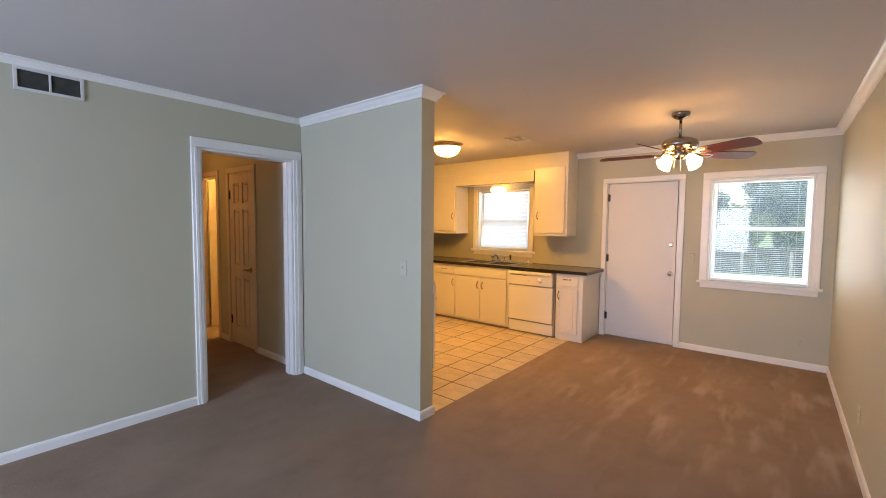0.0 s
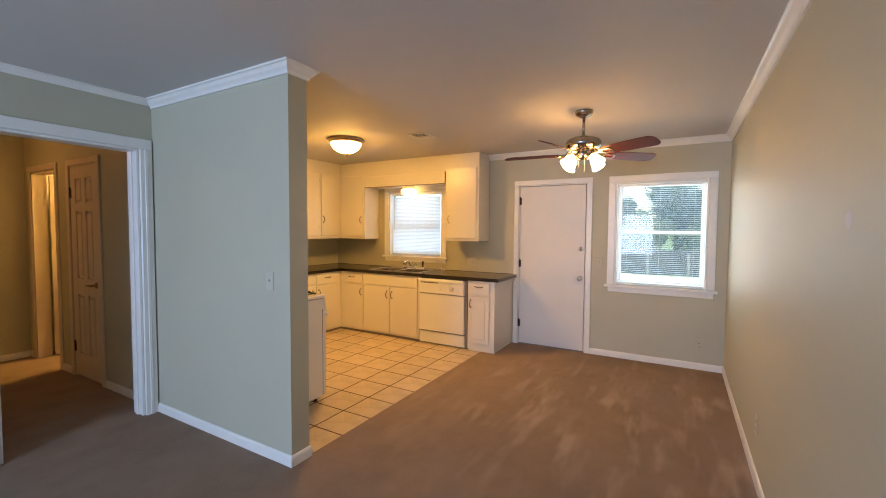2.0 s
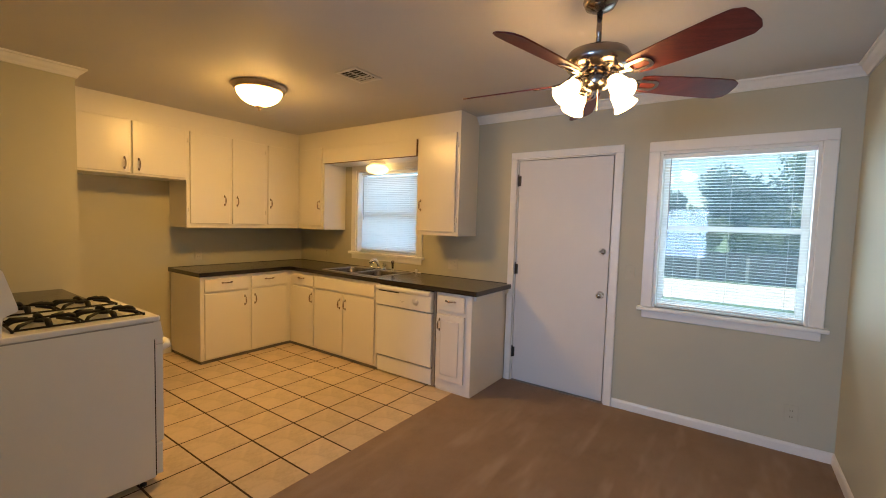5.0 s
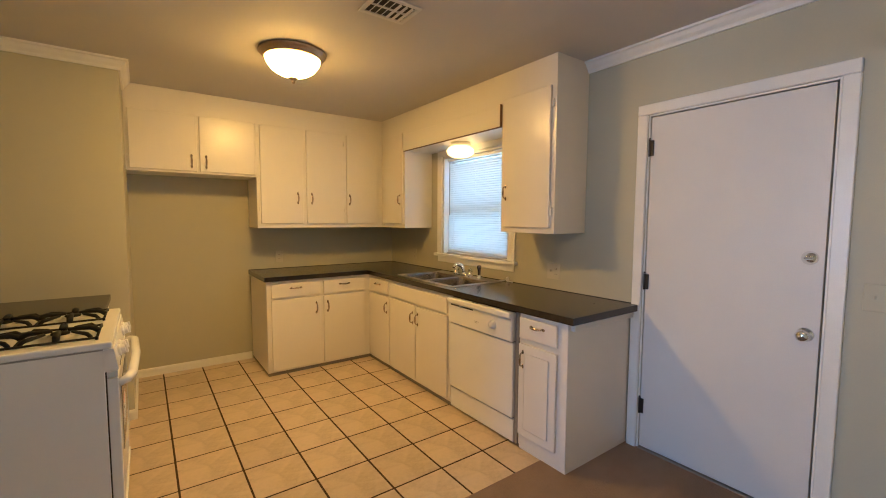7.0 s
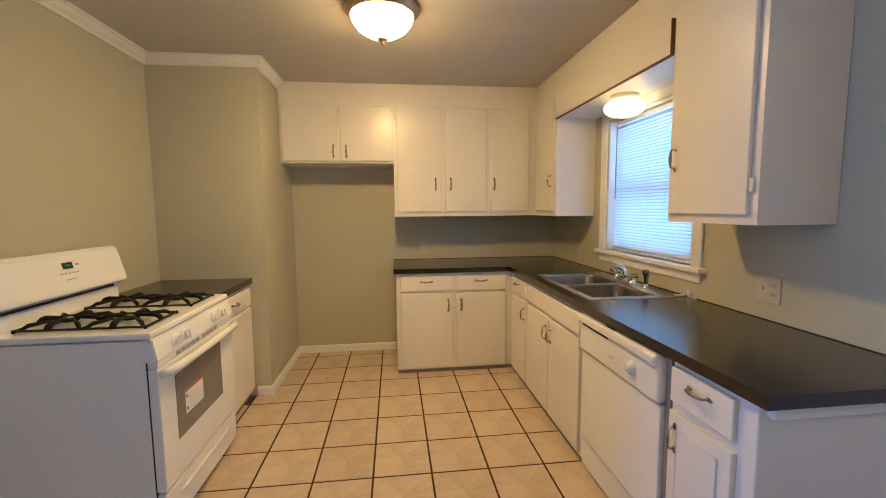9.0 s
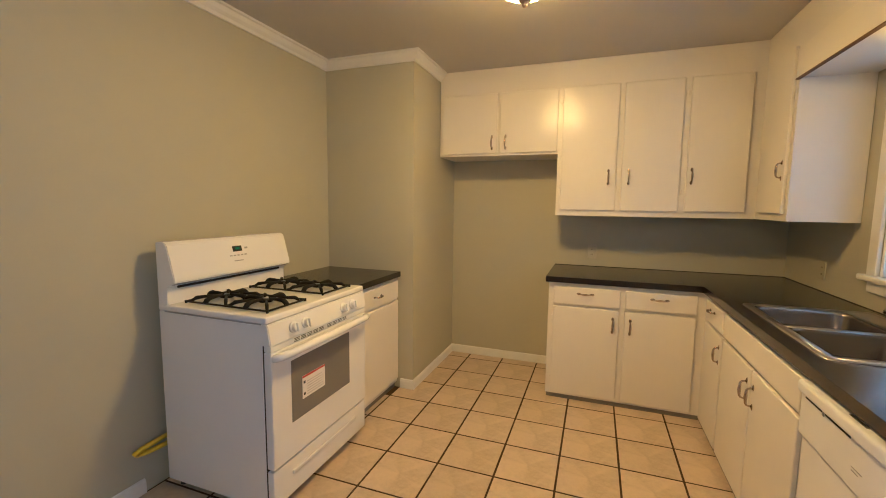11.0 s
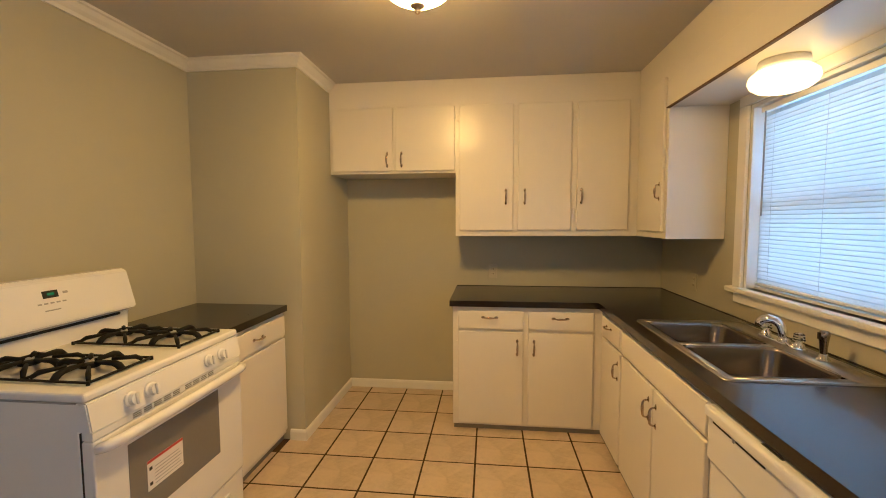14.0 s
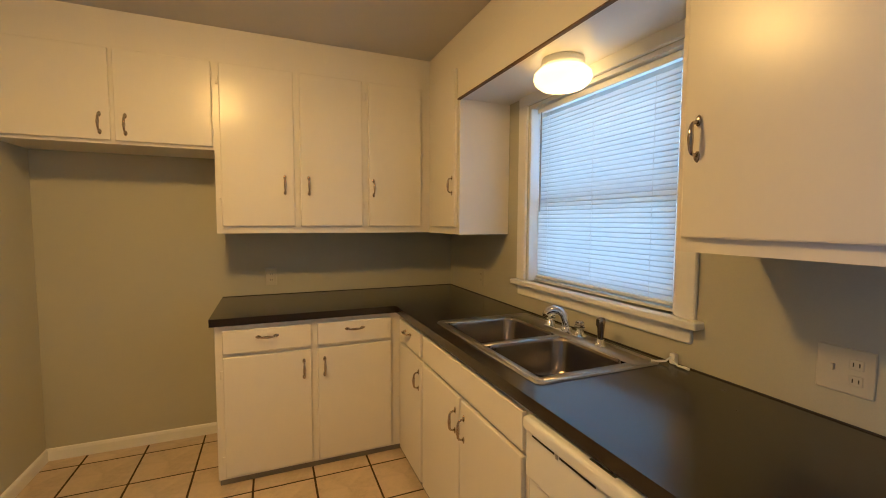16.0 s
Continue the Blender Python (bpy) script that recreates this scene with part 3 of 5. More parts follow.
# front door of the living room
fd = thing("door_2", (LIVW, -1.84, 0), "red painted front door with a window reflection as a white upper slab, closed", "door", "", "structure")
for a, b in ((-2.37, -2.30), (-1.38, -1.31)):
    pbox("trim_board", TRIM, fd, (LIVW, a, 0, LIVW + 0.018, b, 2.05), 0.004)
pbox("trim_board", TRIM, fd, (LIVW, -2.37, 2.05, LIVW + 0.018, -1.31, 2.12), 0.004)
fl = pbox("door_leaf", REDDOOR, fd, (LIVW - 0.05, -2.295, 0.012, LIVW - 0.006, -1.385, 2.045), 0.003, "glossy red door leaf")
# White slab stands for a window's reflection on the glossy red leaf.
pbox("upper_panel", DOORW, fl, (LIVW - 0.006, -2.25, 0.60, LIVW + 0.004, -1.39, 1.99), 0.004, "large white slab for the window reflection on the red leaf")
X_OUT = pose(0, 0, 0, 0, 90, 0)
part("deadbolt", lathe(bmesh.new(), [(0, 0.022), (0.02, 0.02), (0.03, 0.008), (0.031, 0)], (LIVW + 0.004, -1.45, 1.20), 20, X_OUT), CHROME, fl, "", True)
lv = bmesh.new()
lathe(lv, [(0, 0.03), (0.012, 0.03), (0.014, 0.012), (0.030, 0.008), (0.032, 0)], (LIVW + 0.004, -1.45, 0.84), 20, X_OUT)
tube(lv, [(LIVW + 0.035, -1.45, 0.84), (LIVW + 0.045, -1.50, 0.84), (LIVW + 0.04, -1.57, 0.825)], [0.011, 0.009, 0.006], 8)
part("lever_handle", lv, IRON, fl, "black lever handle", True)


# hall doors
def panel_door(name, o, y, label, rot=None):
    """A six-panel leaf in an opening of the hall wall; raised panels sit in sunk fields."""
    xa, xb, za, zb = o
    d = thing(name, ((xa + xb) / 2, y, 0), label, "door", "", "structure")
    casing_x(d, o, y, -1, 0.06, 0.016, mat=HALLDOOR)
    for a, b in ((xa, xa + 0.015), (xb - 0.015, xb)):
        pbox("jamb", HALLDOOR, d, (a, y, 0.006, b, PN, zb - 0.015), 0.001)
    pbox("head_jamb", HALLDOOR, d, (xa, y, zb - 0.015, xb, PN, zb), 0.001)
    return d


def six_panels(bm, x0, x1, z0, z1, y, t=0.036):
    """Stiles, rails and raised fields of a six-panel leaf whose face is at y."""
    st, mid = 0.105 * (x1 - x0) / 0.6, 0.075
    cx = (x0 + x1) / 2
    rails = [(z0, z0 + 0.22), (z0 + 0.80, z0 + 0.96), (z1 - 0.42, z1 - 0.34), (z1 - 0.11, z1)]
    for a, b in ((x0, x0 + st), (cx - mid / 2, cx + mid / 2), (x1 - st, x1)):
        box(bm, a, y, z0, b, y + t, z1, 0.002)
    for za, zb in rails:
        for a, b in ((x0 + st, cx - mid / 2), (cx + mid / 2, x1 - st)):
            box(bm, a, y + 0.0006, za, b, y + t, zb, 0.002)
    for (_, za), (zb, _) in zip(rails, rails[1:]):
        for a, b in ((x0 + st, cx - mid / 2), (cx + mid / 2, x1 - st)):
            box(bm, a, y + 0.016, za, b, y + t - 0.002, zb)
            box(bm, a + 0.016, y + 0.002, za + 0.016, b - 0.016, y + t - 0.004, zb - 0.016, 0.013)
    return bm


HY = PS + 0.015
cd = panel_door("door_3", CD, HY, "cream six-panel closet door in the dim hall, closed")
lf = part("door_leaf", six_panels(bmesh.new(), CD[0] + 0.017, CD[1] - 0.019, 0.02, CD[3] - 0.018, HY - 0.004), HALLDOOR, cd, "cream six-panel leaf")
for z in (0.3, 1.8):
    hinge(lf, CD[0] + 0.014, HY - 0.008, z)
kb = bmesh.new()
lathe(kb, [(0, 0.05), (0.012, 0.05), (0.013, 0.012), (0.028, 0.008), (0.03, 0)], (CD[1] - 0.075, HY - 0.004, 0.935), 18, Y_OUT)
tube(kb, [(CD[1] - 0.075, HY - 0.05, 0.935), (CD[1] - 0.13, HY - 0.052, 0.935), (CD[1] - 0.18, HY - 0.048, 0.93)], [0.010, 0.009, 0.007], 8)
part("lever_handle", kb, BRONZE, lf, "dark bronze lever handle", True)
rd = panel_door("door_4", RD, HY, "cream door standing open into a lit far room")
lm = six_panels(bmesh.new(), 0.0, 0.63, 0.02, RD[3] - 0.02, 0.0)
bmesh.ops.transform(lm, matrix=pose(RD[0] + 0.06, PN + 0.01, 0, 0, 0, 84), verts=lm.verts)
lf2 = part("door_leaf", lm, HALLDOOR, rd, "cream six-panel leaf, open")
part("door_knob", lathe(bmesh.new(), [(0, 0.06), (0.02, 0.056), (0.027, 0.044), (0.02, 0.03), (0.011, 0.024), (0.011, 0.01), (0.03, 0.006), (0.031, 0)], (RD[0] + 0.115, PN + 0.55, 0.93), 18, X_OUT), BRONZE, lf2, "", True)


def globe_light(name, at, r, h, mat, label, base_r, base_mat):
    lamp = thing(name, at, label, "ceiling light")
    part("base", lathe(bmesh.new(), [(0, 0), (base_r, 0), (base_r, -0.012), (base_r * 0.93, -0.028), (base_r * 0.82, -0.034), (0, -0.034)], at, 32), base_mat, lamp, "", True)
    prof = [(base_r * 0.80, -0.030)] + [(r * math.sin(a), -0.034 - h / 2 + h / 2 * math.cos(a)) for a in [0.75 + i * (math.pi - 0.75) / 12 for i in range(13)]]
    part("glass_shade", lathe(bmesh.new(), prof, at, 32), mat, lamp, "lit white glass", True)
    return lamp


globe_light("ceiling_light", (-5.45, 2.05, CEIL), 0.11, 0.10, HALLGLOW, "small lit opal globe on the hall ceiling", 0.09, WHITEPL)
globe_light("ceiling_light", (-5.75, 3.8, CEIL), 0.13, 0.12, FARGLOW, "lit opal globe in the far room", 0.10, WHITEPL)


# ---- kitchen cabinets ----
def pull(parent, at, vertical, face):
    """A bar pull on two bent legs, with leaf-shaped foot plates. face: the way out of the door, as a vector."""
    bm = bmesh.new()
    pts = [(-0.040, 0.001), (-0.040, 0.012), (-0.037, 0.021), (-0.029, 0.0255), (-0.012, 0.0268), (0.0, 0.027), (0.012, 0.0268), (0.029, 0.0255), (0.037, 0.021), (0.040, 0.012), (0.040, 0.001)]
    tube(bm, [(u, h, 0) for u, h in pts], [0.0048, 0.0042, 0.0042, 0.0050, 0.0066, 0.0076, 0.0066, 0.0050, 0.0042, 0.0042, 0.0048], 8)
    for sgn in (-1, 1):
        tube(bm, [(sgn * 0.030, 0.0012, 0), (sgn * 0.036, 0.0022, 0), (sgn * 0.044, 0.0026, 0), (sgn * 0.052, 0.0018, 0), (sgn * 0.058, 0.0008, 0)], [0.003, 0.0072, 0.0090, 0.0066, 0.0016], 8, 0.34)
    f = Vector(face)
    a = Vector((0, 0, 1)) if vertical else Vector((-f.y, f.x, 0))
    m = Matrix((a, f, a.cross(f))).transposed().to_4x4()
    bmesh.ops.transform(bm, matrix=m, verts=bm.verts)
    return part("handle", bm, PEWTER, parent, "aged nickel bar pull with leaf-shaped feet", True, at)


def slab(parent, kind, b, thick, face, handle=None, raised=False):
    """A lipped slab front. b: (a0, z0, a1, z1) along the cabinet face, which stands at thick's start."""
    fx, fy = face
    a0, z0, a1, z1 = b
    p, t = thick
    if fx:
        bb = (min(p, p + fx * t), a0, z0, max(p, p + fx * t), a1, z1)
    else:
        bb = (a0, min(p, p + fy * t), z0, a1, max(p, p + fy * t), z1)
    fr = pbox(kind, CABINET, parent, bb, 0.005, seg=2)
    out = p + (fx + fy) * t
    if raised:
        i = 0.05
        e = 0.006
        if fy:
            pbox("raised_field", CABINET, fr, (a0 + i, min(out, out + fy * e), z0 + i, a1 - i, max(out, out + fy * e), z1 - i), 0.0055, seg=2)
    if handle:
        ha, hz, vert = handle
        pull(fr, (out, ha, hz) if fx else (ha, out, hz), vert, (fx, fy, 0))
    return fr


def cab_hinge(parent, b):
    return pbox("hinge", CABINET, parent, b, 0.002)


CT = 0.90       # counter top
FX, FN = -4.25, 5.595       # base cabinet faces
UX, UN = -4.512, 5.885      # upper cabinet faces
ST = 0.019

# west base cabinet
c = thing("base_cabinet", (-4.57, 5.1, 0), "white painted base cabinet with two drawers and two doors", "cabinet", "kitchen base cabinets")
pbox("body", CABINET, c, (WEST + 0.003, 4.612, 0.035, FX, NORTH - 0.003, CT - 0.042), 0.002)
pbox("toe_kick", GREYKICK, c, (WEST + 0.003, 4.62, 0.002, FX - 0.006, NORTH - 0.003, 0.035), 0)
for a0, a1, h in ((4.648, 5.085, 4.862), (5.118, 5.54, 5.325)):
    slab(c, "drawer", (a0, 0.708, a1, 0.832), (FX, ST), (1, 0), (h, 0.788, False))
slab(c, "door", (4.648, 0.05, 5.085, 0.690), (FX, ST), (1, 0), (5.045, 0.586, True))
slab(c, "door", (5.118, 0.05, 5.54, 0.690), (FX, ST), (1, 0), (5.155, 0.586, True))
for z in (0.14, 0.60):
    cab_hinge(c, (FX, 4.634, z - 0.022, FX + 0.008, 4.65, z + 0.022))

# north base cabinets: corner unit, sink base, dishwasher, end unit
c = thing("base_cabinet", (-4.03, 5.9, 0), "narrow white painted corner base cabinet with drawer and door", "cabinet", "kitchen base cabinets")
pbox("body", CABINET, c, (FX + 0.002, FN, 0.035, -3.80, NORTH - 0.003, CT - 0.042), 0.002)
pbox("toe_kick", GREYKICK, c, (FX + 0.002, FN + 0.006, 0.002, -3.80, NORTH - 0.003, 0.035), 0)
slab(c, "drawer", (-4.18, 0.708, -3.825, 0.832), (FN, ST), (0, -1), (-4.02, 0.788, False))
slab(c, "door", (-4.18, 0.055, -3.812, 0.690), (FN, ST), (0, -1), (-3.843, 0.586, True))
c = thing("sink_cabinet", (-3.33, 5.9, 0), "white painted sink base cabinet with false front and two doors", "cabinet", "kitchen base cabinets")
pbox("side_panel", CABINET, c, (-3.798, FN, 0.035, -3.775, NORTH - 0.003, CT - 0.042), 0.001)
pbox("side_panel", CABINET, c, (-2.895, FN, 0.035, -2.872, NORTH - 0.003, CT - 0.042), 0.001)
pbox("front_frame", CABINET, c, (-3.775, FN, 0.035, -2.895, FN + 0.02, CT - 0.042), 0.001)
pbox("bottom", CABINET, c, (-3.775, FN + 0.02, 0.035, -2.895, NORTH - 0.003, 0.055), 0)
pbox("toe_kick", GREYKICK, c, (-3.798, FN + 0.006, 0.002, -2.872, NORTH - 0.003, 0.035), 0)
slab(c, "false_front", (-3.785, 0.708, -2.90, 0.832), (FN, ST), (0, -1))
slab(c, "door", (-3.785, 0.055, -3.348, 0.690), (FN, ST), (0, -1), (-3.385, 0.583, True))
slab(c, "door", (-3.338, 0.055, -2.90, 0.690), (FN, ST), (0, -1), (-3.302, 0.583, True))
c = thing("base_cabinet", (-2.0, 5.9, 0), "narrow white base cabinet end unit with raised-panel door", "cabinet", "kitchen base cabinets")
pbox("body", CABINET, c, (-2.172, FN, 0.03, -1.82, NORTH - 0.003, CT - 0.042), 0.003)
pbox("toe_kick", CABINET, c, (-2.168, FN + 0.006, 0.002, -1.822, NORTH - 0.003, 0.03), 0)
slab(c, "drawer", (-2.160, 0.705, -1.885, 0.832), (FN, ST), (0, -1), (-2.02, 0.79, False))
slab(c, "door", (-2.162, 0.105, -1.882, 0.672), (FN, ST), (0, -1), (-2.126, 0.581, True), True)
pbox("cleat", CABINET, c, (-1.82, FN + 0.02, CT - 0.085, -1.793, NORTH - 0.01, CT - 0.043), 0.003, "white support strip under the counter")

# small cabinet beside the stove
c = thing("base_cabinet", (-3.62, 3.25, 0), "white painted base cabinet with drawer and door beside the stove", "cabinet", "kitchen base cabinets")
pbox("body", CABINET, c, (-3.982, PN + 0.003, 0.05, -3.338, 3.535, CT - 0.042), 0.002)
pbox("toe_kick", GREYKICK, c, (-3.982, PN + 0.003, 0.002, -3.338, 3.515, 0.05), 0)
slab(c, "drawer", (-3.965, 0.705, -3.352, 0.835), (3.535, ST), (0, 1), (-3.655, 0.775, False))
slab(c, "door", (-3.965, 0.085, -3.352, 0.688), (3.535, ST), (0, 1), (-3.415, 0.57, True))


# counters
Z0, Z1 = CT - 0.04, CT
SX0, SX1, SY0, SY1 = -3.735, -2.935, 5.665, 6.12
ct = thing("countertop", (-4.5, 5.9, Z0), "dark charcoal laminate L-shaped countertop with a sink cut-out", "countertop")
pbox("top", COUNTER, ct, (WEST + 0.002, 4.592, Z0, FX + 0.03, FN - 0.03, Z1), 0)
pbox("top", COUNTER, ct, (WEST + 0.002, FN - 0.03, Z0, SX0, NORTH - 0.002, Z1), 0)
pbox("top", COUNTER, ct, (SX1, FN - 0.03, Z0, -1.768, NORTH - 0.002, Z1), 0)
pbox("sink_front_strip", COUNTER, ct, (SX0, FN - 0.03, Z0, SX1, SY0, Z1), 0)
pbox("sink_back_strip", COUNTER, ct, (SX0, SY1, Z0, SX1, NORTH - 0.002, Z1), 0)
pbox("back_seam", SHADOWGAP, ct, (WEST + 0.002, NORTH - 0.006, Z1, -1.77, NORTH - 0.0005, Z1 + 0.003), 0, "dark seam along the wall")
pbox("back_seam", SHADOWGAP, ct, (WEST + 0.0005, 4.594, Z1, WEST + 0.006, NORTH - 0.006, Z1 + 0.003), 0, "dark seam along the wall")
ct2 = thing("countertop", (-3.62, 3.25, Z0), "small dark charcoal laminate countertop between stove and chase", "countertop")
pbox("top", COUNTER, ct2, (-3.983, PN + 0.002, Z0, -3.331, 3.565, Z1), 0.004, seg=2)

# upper cabinets
c = thing("wall_cabinet", (-4.7, 4.13, 1.786), "short white painted wall cabinet over the fridge space", "cabinet", "kitchen wall cabinets")
pbox("body", CABINET, c, (WEST + 0.003, 3.668, 1.786, UX, 4.612, CEIL - 0.002), 0)
slab(c, "door", (3.69, 1.802, 4.150, 2.262), (UX, ST), (1, 0), (4.108, 1.885, True))
slab(c, "door", (4.168, 1.802, 4.606, 2.262), (UX, ST), (1, 0), (4.215, 1.885, True))
for y in (3.682, 4.606):
    for z in (1.88, 2.19):
        cab_hinge(c, (UX, y - 0.006, z - 0.022, UX + 0.009, y + 0.006, z + 0.022))
c = thing("wall_cabinet", (-4.7, 5.24, 1.325), "tall white painted wall cabinet with three doors", "cabinet", "kitchen wall cabinets")
pbox("body", CABINET, c, (WEST + 0.003, 4.612, 1.325, UX, NORTH - 0.003, CEIL - 0.002), 0)
for a0, a1, h in ((4.642, 5.027, 4.974), (5.06, 5.43, 5.108), (5.47, 5.82, 5.50)):
    slab(c, "door", (a0, 1.366, a1, 2.262), (UX, ST), (1, 0), (h, 1.607, True))
for y, z in ((4.632, 1.5), (4.632, 2.17), (5.45, 2.17), (5.45, 1.5)):
    cab_hinge(c, (UX, y - 0.006, z - 0.022, UX + 0.009, y + 0.006, z + 0.022))
c = thing("wall_cabinet", (-4.27, 6.05, 1.325), "white painted corner wall cabinet with one door", "cabinet", "kitchen wall cabinets")
pbox("body", CABINET, c, (UX + 0.001, UN, 1.325, -4.028, NORTH - 0.003, CEIL - 0.002), 0)
slab(c, "door", (-4.45, 1.366, -4.06, 2.262), (UN, ST), (0, -1), (-4.093, 1.607, True))
c = thing("wall_cabinet", (-2.41, 6.05, 1.325), "white painted single-door wall cabinet beside the window", "cabinet", "kitchen wall cabinets")
pbox("body", CABINET, c, (-2.655, UN, 1.325, -2.170, NORTH - 0.003, CEIL - 0.002), 0)
slab(c, "door", (-2.632, 1.362, -2.203, 2.262), (UN, ST), (0, -1), (-2.592, 1.606, True))
for z in (1.47, 2.15):
    cab_hinge(c, (-2.203, UN - 0.012, z - 0.025, -2.184, UN, z + 0.025))
c = thing("window_valance", (-3.34, UN, 2.085), "white painted boxed soffit over the sink window", "soffit", "", "structure")
pbox("fascia", CABINET, c, (-4.028, UN, 2.085, -2.655, UN + 0.022, CEIL - 0.002), 0)
pbox("valance_board", CABINET, c, (-4.024, UN - 0.018, 2.082, -2.659, UN, 2.235), 0.003)
# Thin brown strips along the board's bottom and right end.
pbox("board_edge", BROWNEDGE, c, (-4.024, UN - 0.020, 2.076, -2.659, UN - 0.002, 2.082), 0, "thin dark brown strip along the valance board")
pbox("board_edge", BROWNEDGE, c, (-2.6605, UN - 0.0205, 2.082, -2.6565, UN - 0.0005, 2.238), 0, "thin dark brown strip along the valance board")
pbox("soffit_board", CABINET, c, (-4.026, UN + 0.022, 2.085, -2.657, NORTH - 0.003, 2.105), 0.001)

# ---- sink and faucet ----
sk = thing("kitchen_sink", (-3.335, 5.89, CT), "double-bowl stainless steel drop-in sink", "sink")
RX0, RX1, RY0, RY1 = -3.765, -2.905, 5.635, 6.165


def rounded(x0, x1, y0, y1, r, z, n=6):
    pts = []
    for cx, cy, a in ((x1 - r, y1 - r, 0), (x0 + r, y1 - r, 90), (x0 + r, y0 + r, 180), (x1 - r, y0 + r, 270)):
        for i in range(n + 1):
            t = radians(a + 90 * i / n)
            pts.append((cx + r * math.cos(t), cy + r * math.sin(t), z))
    return pts


def loops(bm, rings, cap=False):
    rows = [[bm.verts.new(p) for p in r] for r in rings]
    for a, b in zip(rows, rows[1:]):
        for i in range(len(a)):
            j = (i + 1) % len(a)
            bm.faces.new((a[i], a[j], b[j], b[i]))
    if cap:
        bm.faces.new(rows[-1])
    return rows


BOWLS = ((-3.715, -3.352), (-3.318, -2.955))
BY0, BY1 = 5.675, 6.050
bm = bmesh.new()
loops(bm, [rounded(RX0, RX1, RY0, RY1, 0.03, CT + 0.0005), rounded(RX0 + 0.003, RX1 - 0.003, RY0 + 0.003, RY1 - 0.003, 0.03, CT + 0.006), rounded(RX0 + 0.012, RX1 - 0.012, RY0 + 0.012, RY1 - 0.012, 0.028, CT + 0.006), rounded(RX0 + 0.02, RX1 - 0.02, RY0 + 0.02, RY1 - 0.02, 0.026, CT + 0.003)])
for b in ((RX0 + 0.019, RY0 + 0.019, RX1 - 0.019, BY0 + 0.001), (RX0 + 0.019, BY1 - 0.001, RX1 - 0.019, RY1 - 0.019), (RX0 + 0.019, BY0, BOWLS[0][0] + 0.001, BY1), (BOWLS[0][1] - 0.001, BY0, BOWLS[1][0] + 0.001, BY1), (BOWLS[1][1] - 0.001, BY0, RX1 - 0.019, BY1)):
    box(bm, b[0], b[1], CT + 0.0008, b[2], b[3], CT + 0.003)
part("rim", bm, STEEL, sk, "", True)
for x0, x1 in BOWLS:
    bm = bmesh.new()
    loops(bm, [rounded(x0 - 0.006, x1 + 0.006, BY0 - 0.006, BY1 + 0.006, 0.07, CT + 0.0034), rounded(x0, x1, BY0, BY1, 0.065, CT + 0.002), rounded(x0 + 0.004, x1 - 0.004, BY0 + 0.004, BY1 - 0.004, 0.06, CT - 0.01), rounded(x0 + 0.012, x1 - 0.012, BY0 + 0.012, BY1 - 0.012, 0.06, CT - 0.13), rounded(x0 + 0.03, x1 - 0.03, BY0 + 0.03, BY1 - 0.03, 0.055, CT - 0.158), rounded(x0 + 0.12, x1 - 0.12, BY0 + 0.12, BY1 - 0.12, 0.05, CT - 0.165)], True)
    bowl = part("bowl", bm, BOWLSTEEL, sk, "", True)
    part("drain", lathe(bmesh.new(), [(0, 0.001), (0.02, 0.001), (0.026, 0.004), (0.042, 0.0045), (0.044, 0.001)], ((x0 + x1) / 2, (BY0 + BY1) / 2, CT - 0.164), 24), CHROME, bowl, "chrome drain strainer", True)
fc = thing("faucet", (-3.37, 6.105, CT + 0.003), "chrome two-handle kitchen faucet with clear acrylic knobs", "faucet")
bm = bmesh.new()
loops(bm, [rounded(-3.50, -3.24, 6.08, 6.135, 0.027, CT + 0.003), rounded(-3.50, -3.24, 6.08, 6.135, 0.027, CT + 0.014), rounded(-3.49, -3.25, 6.088, 6.127, 0.019, CT + 0.019)], True)
part("deck_plate", bm, CHROME, fc)
part("spout", tube(bmesh.new(), [(-3.355, 6.107, CT + 0.016), (-3.358, 6.106, CT + 0.050), (-3.368, 6.100, CT + 0.082), (-3.382, 6.090, CT + 0.098), (-3.400, 6.076, CT + 0.101), (-3.416, 6.062, CT + 0.094), (-3.425, 6.054, CT + 0.080), (-3.427, 6.052, CT + 0.068)], [0.018, 0.017, 0.018, 0.020, 0.022, 0.023, 0.022, 0.020], 16), CHROME, fc, "", True)
part("spout_collar", lathe(bmesh.new(), [(0.024, 0.016), (0.023, 0.026), (0.016, 0.034), (0.013, 0.036)], (-3.355, 6.107, CT), 20), CHROME, fc, "", True)
for x in (-3.47, -3.27):
    st = part("valve_stem", lathe(bmesh.new(), [(0.022, 0.018), (0.019, 0.03), (0.012, 0.036), (0.012, 0.046)], (x, 6.107, CT), 16), CHROME, fc, "", True)
    part("knob", lathe(bmesh.new(), [(0.010, 0.040), (0.021, 0.044), (0.023, 0.050), (0.019, 0.062), (0.020, 0.070), (0.015, 0.075), (0, 0.076)], (x, 6.107, CT), 10), CLEARACR, st, "clear acrylic knob")
sp = thing("sink_sprayer", (-3.125, 6.11, CT + 0.003), "chrome and black pull-out sink sprayer in its holder", "sprayer")
part("holder", lathe(bmesh.new(), [(0.024, 0.003), (0.024, 0.008), (0.016, 0.014), (0.014, 0.03), (0, 0.03)], (-3.125, 6.11, CT), 16), CHROME, sp, "", True)
part("sprayer_head", lathe(bmesh.new(), [(0.011, 0.028), (0.013, 0.06), (0.016, 0.09), (0.018, 0.105), (0.014, 0.116), (0, 0.118)], (-3.125, 6.11, CT), 14), NICKEL, sp, "", True)
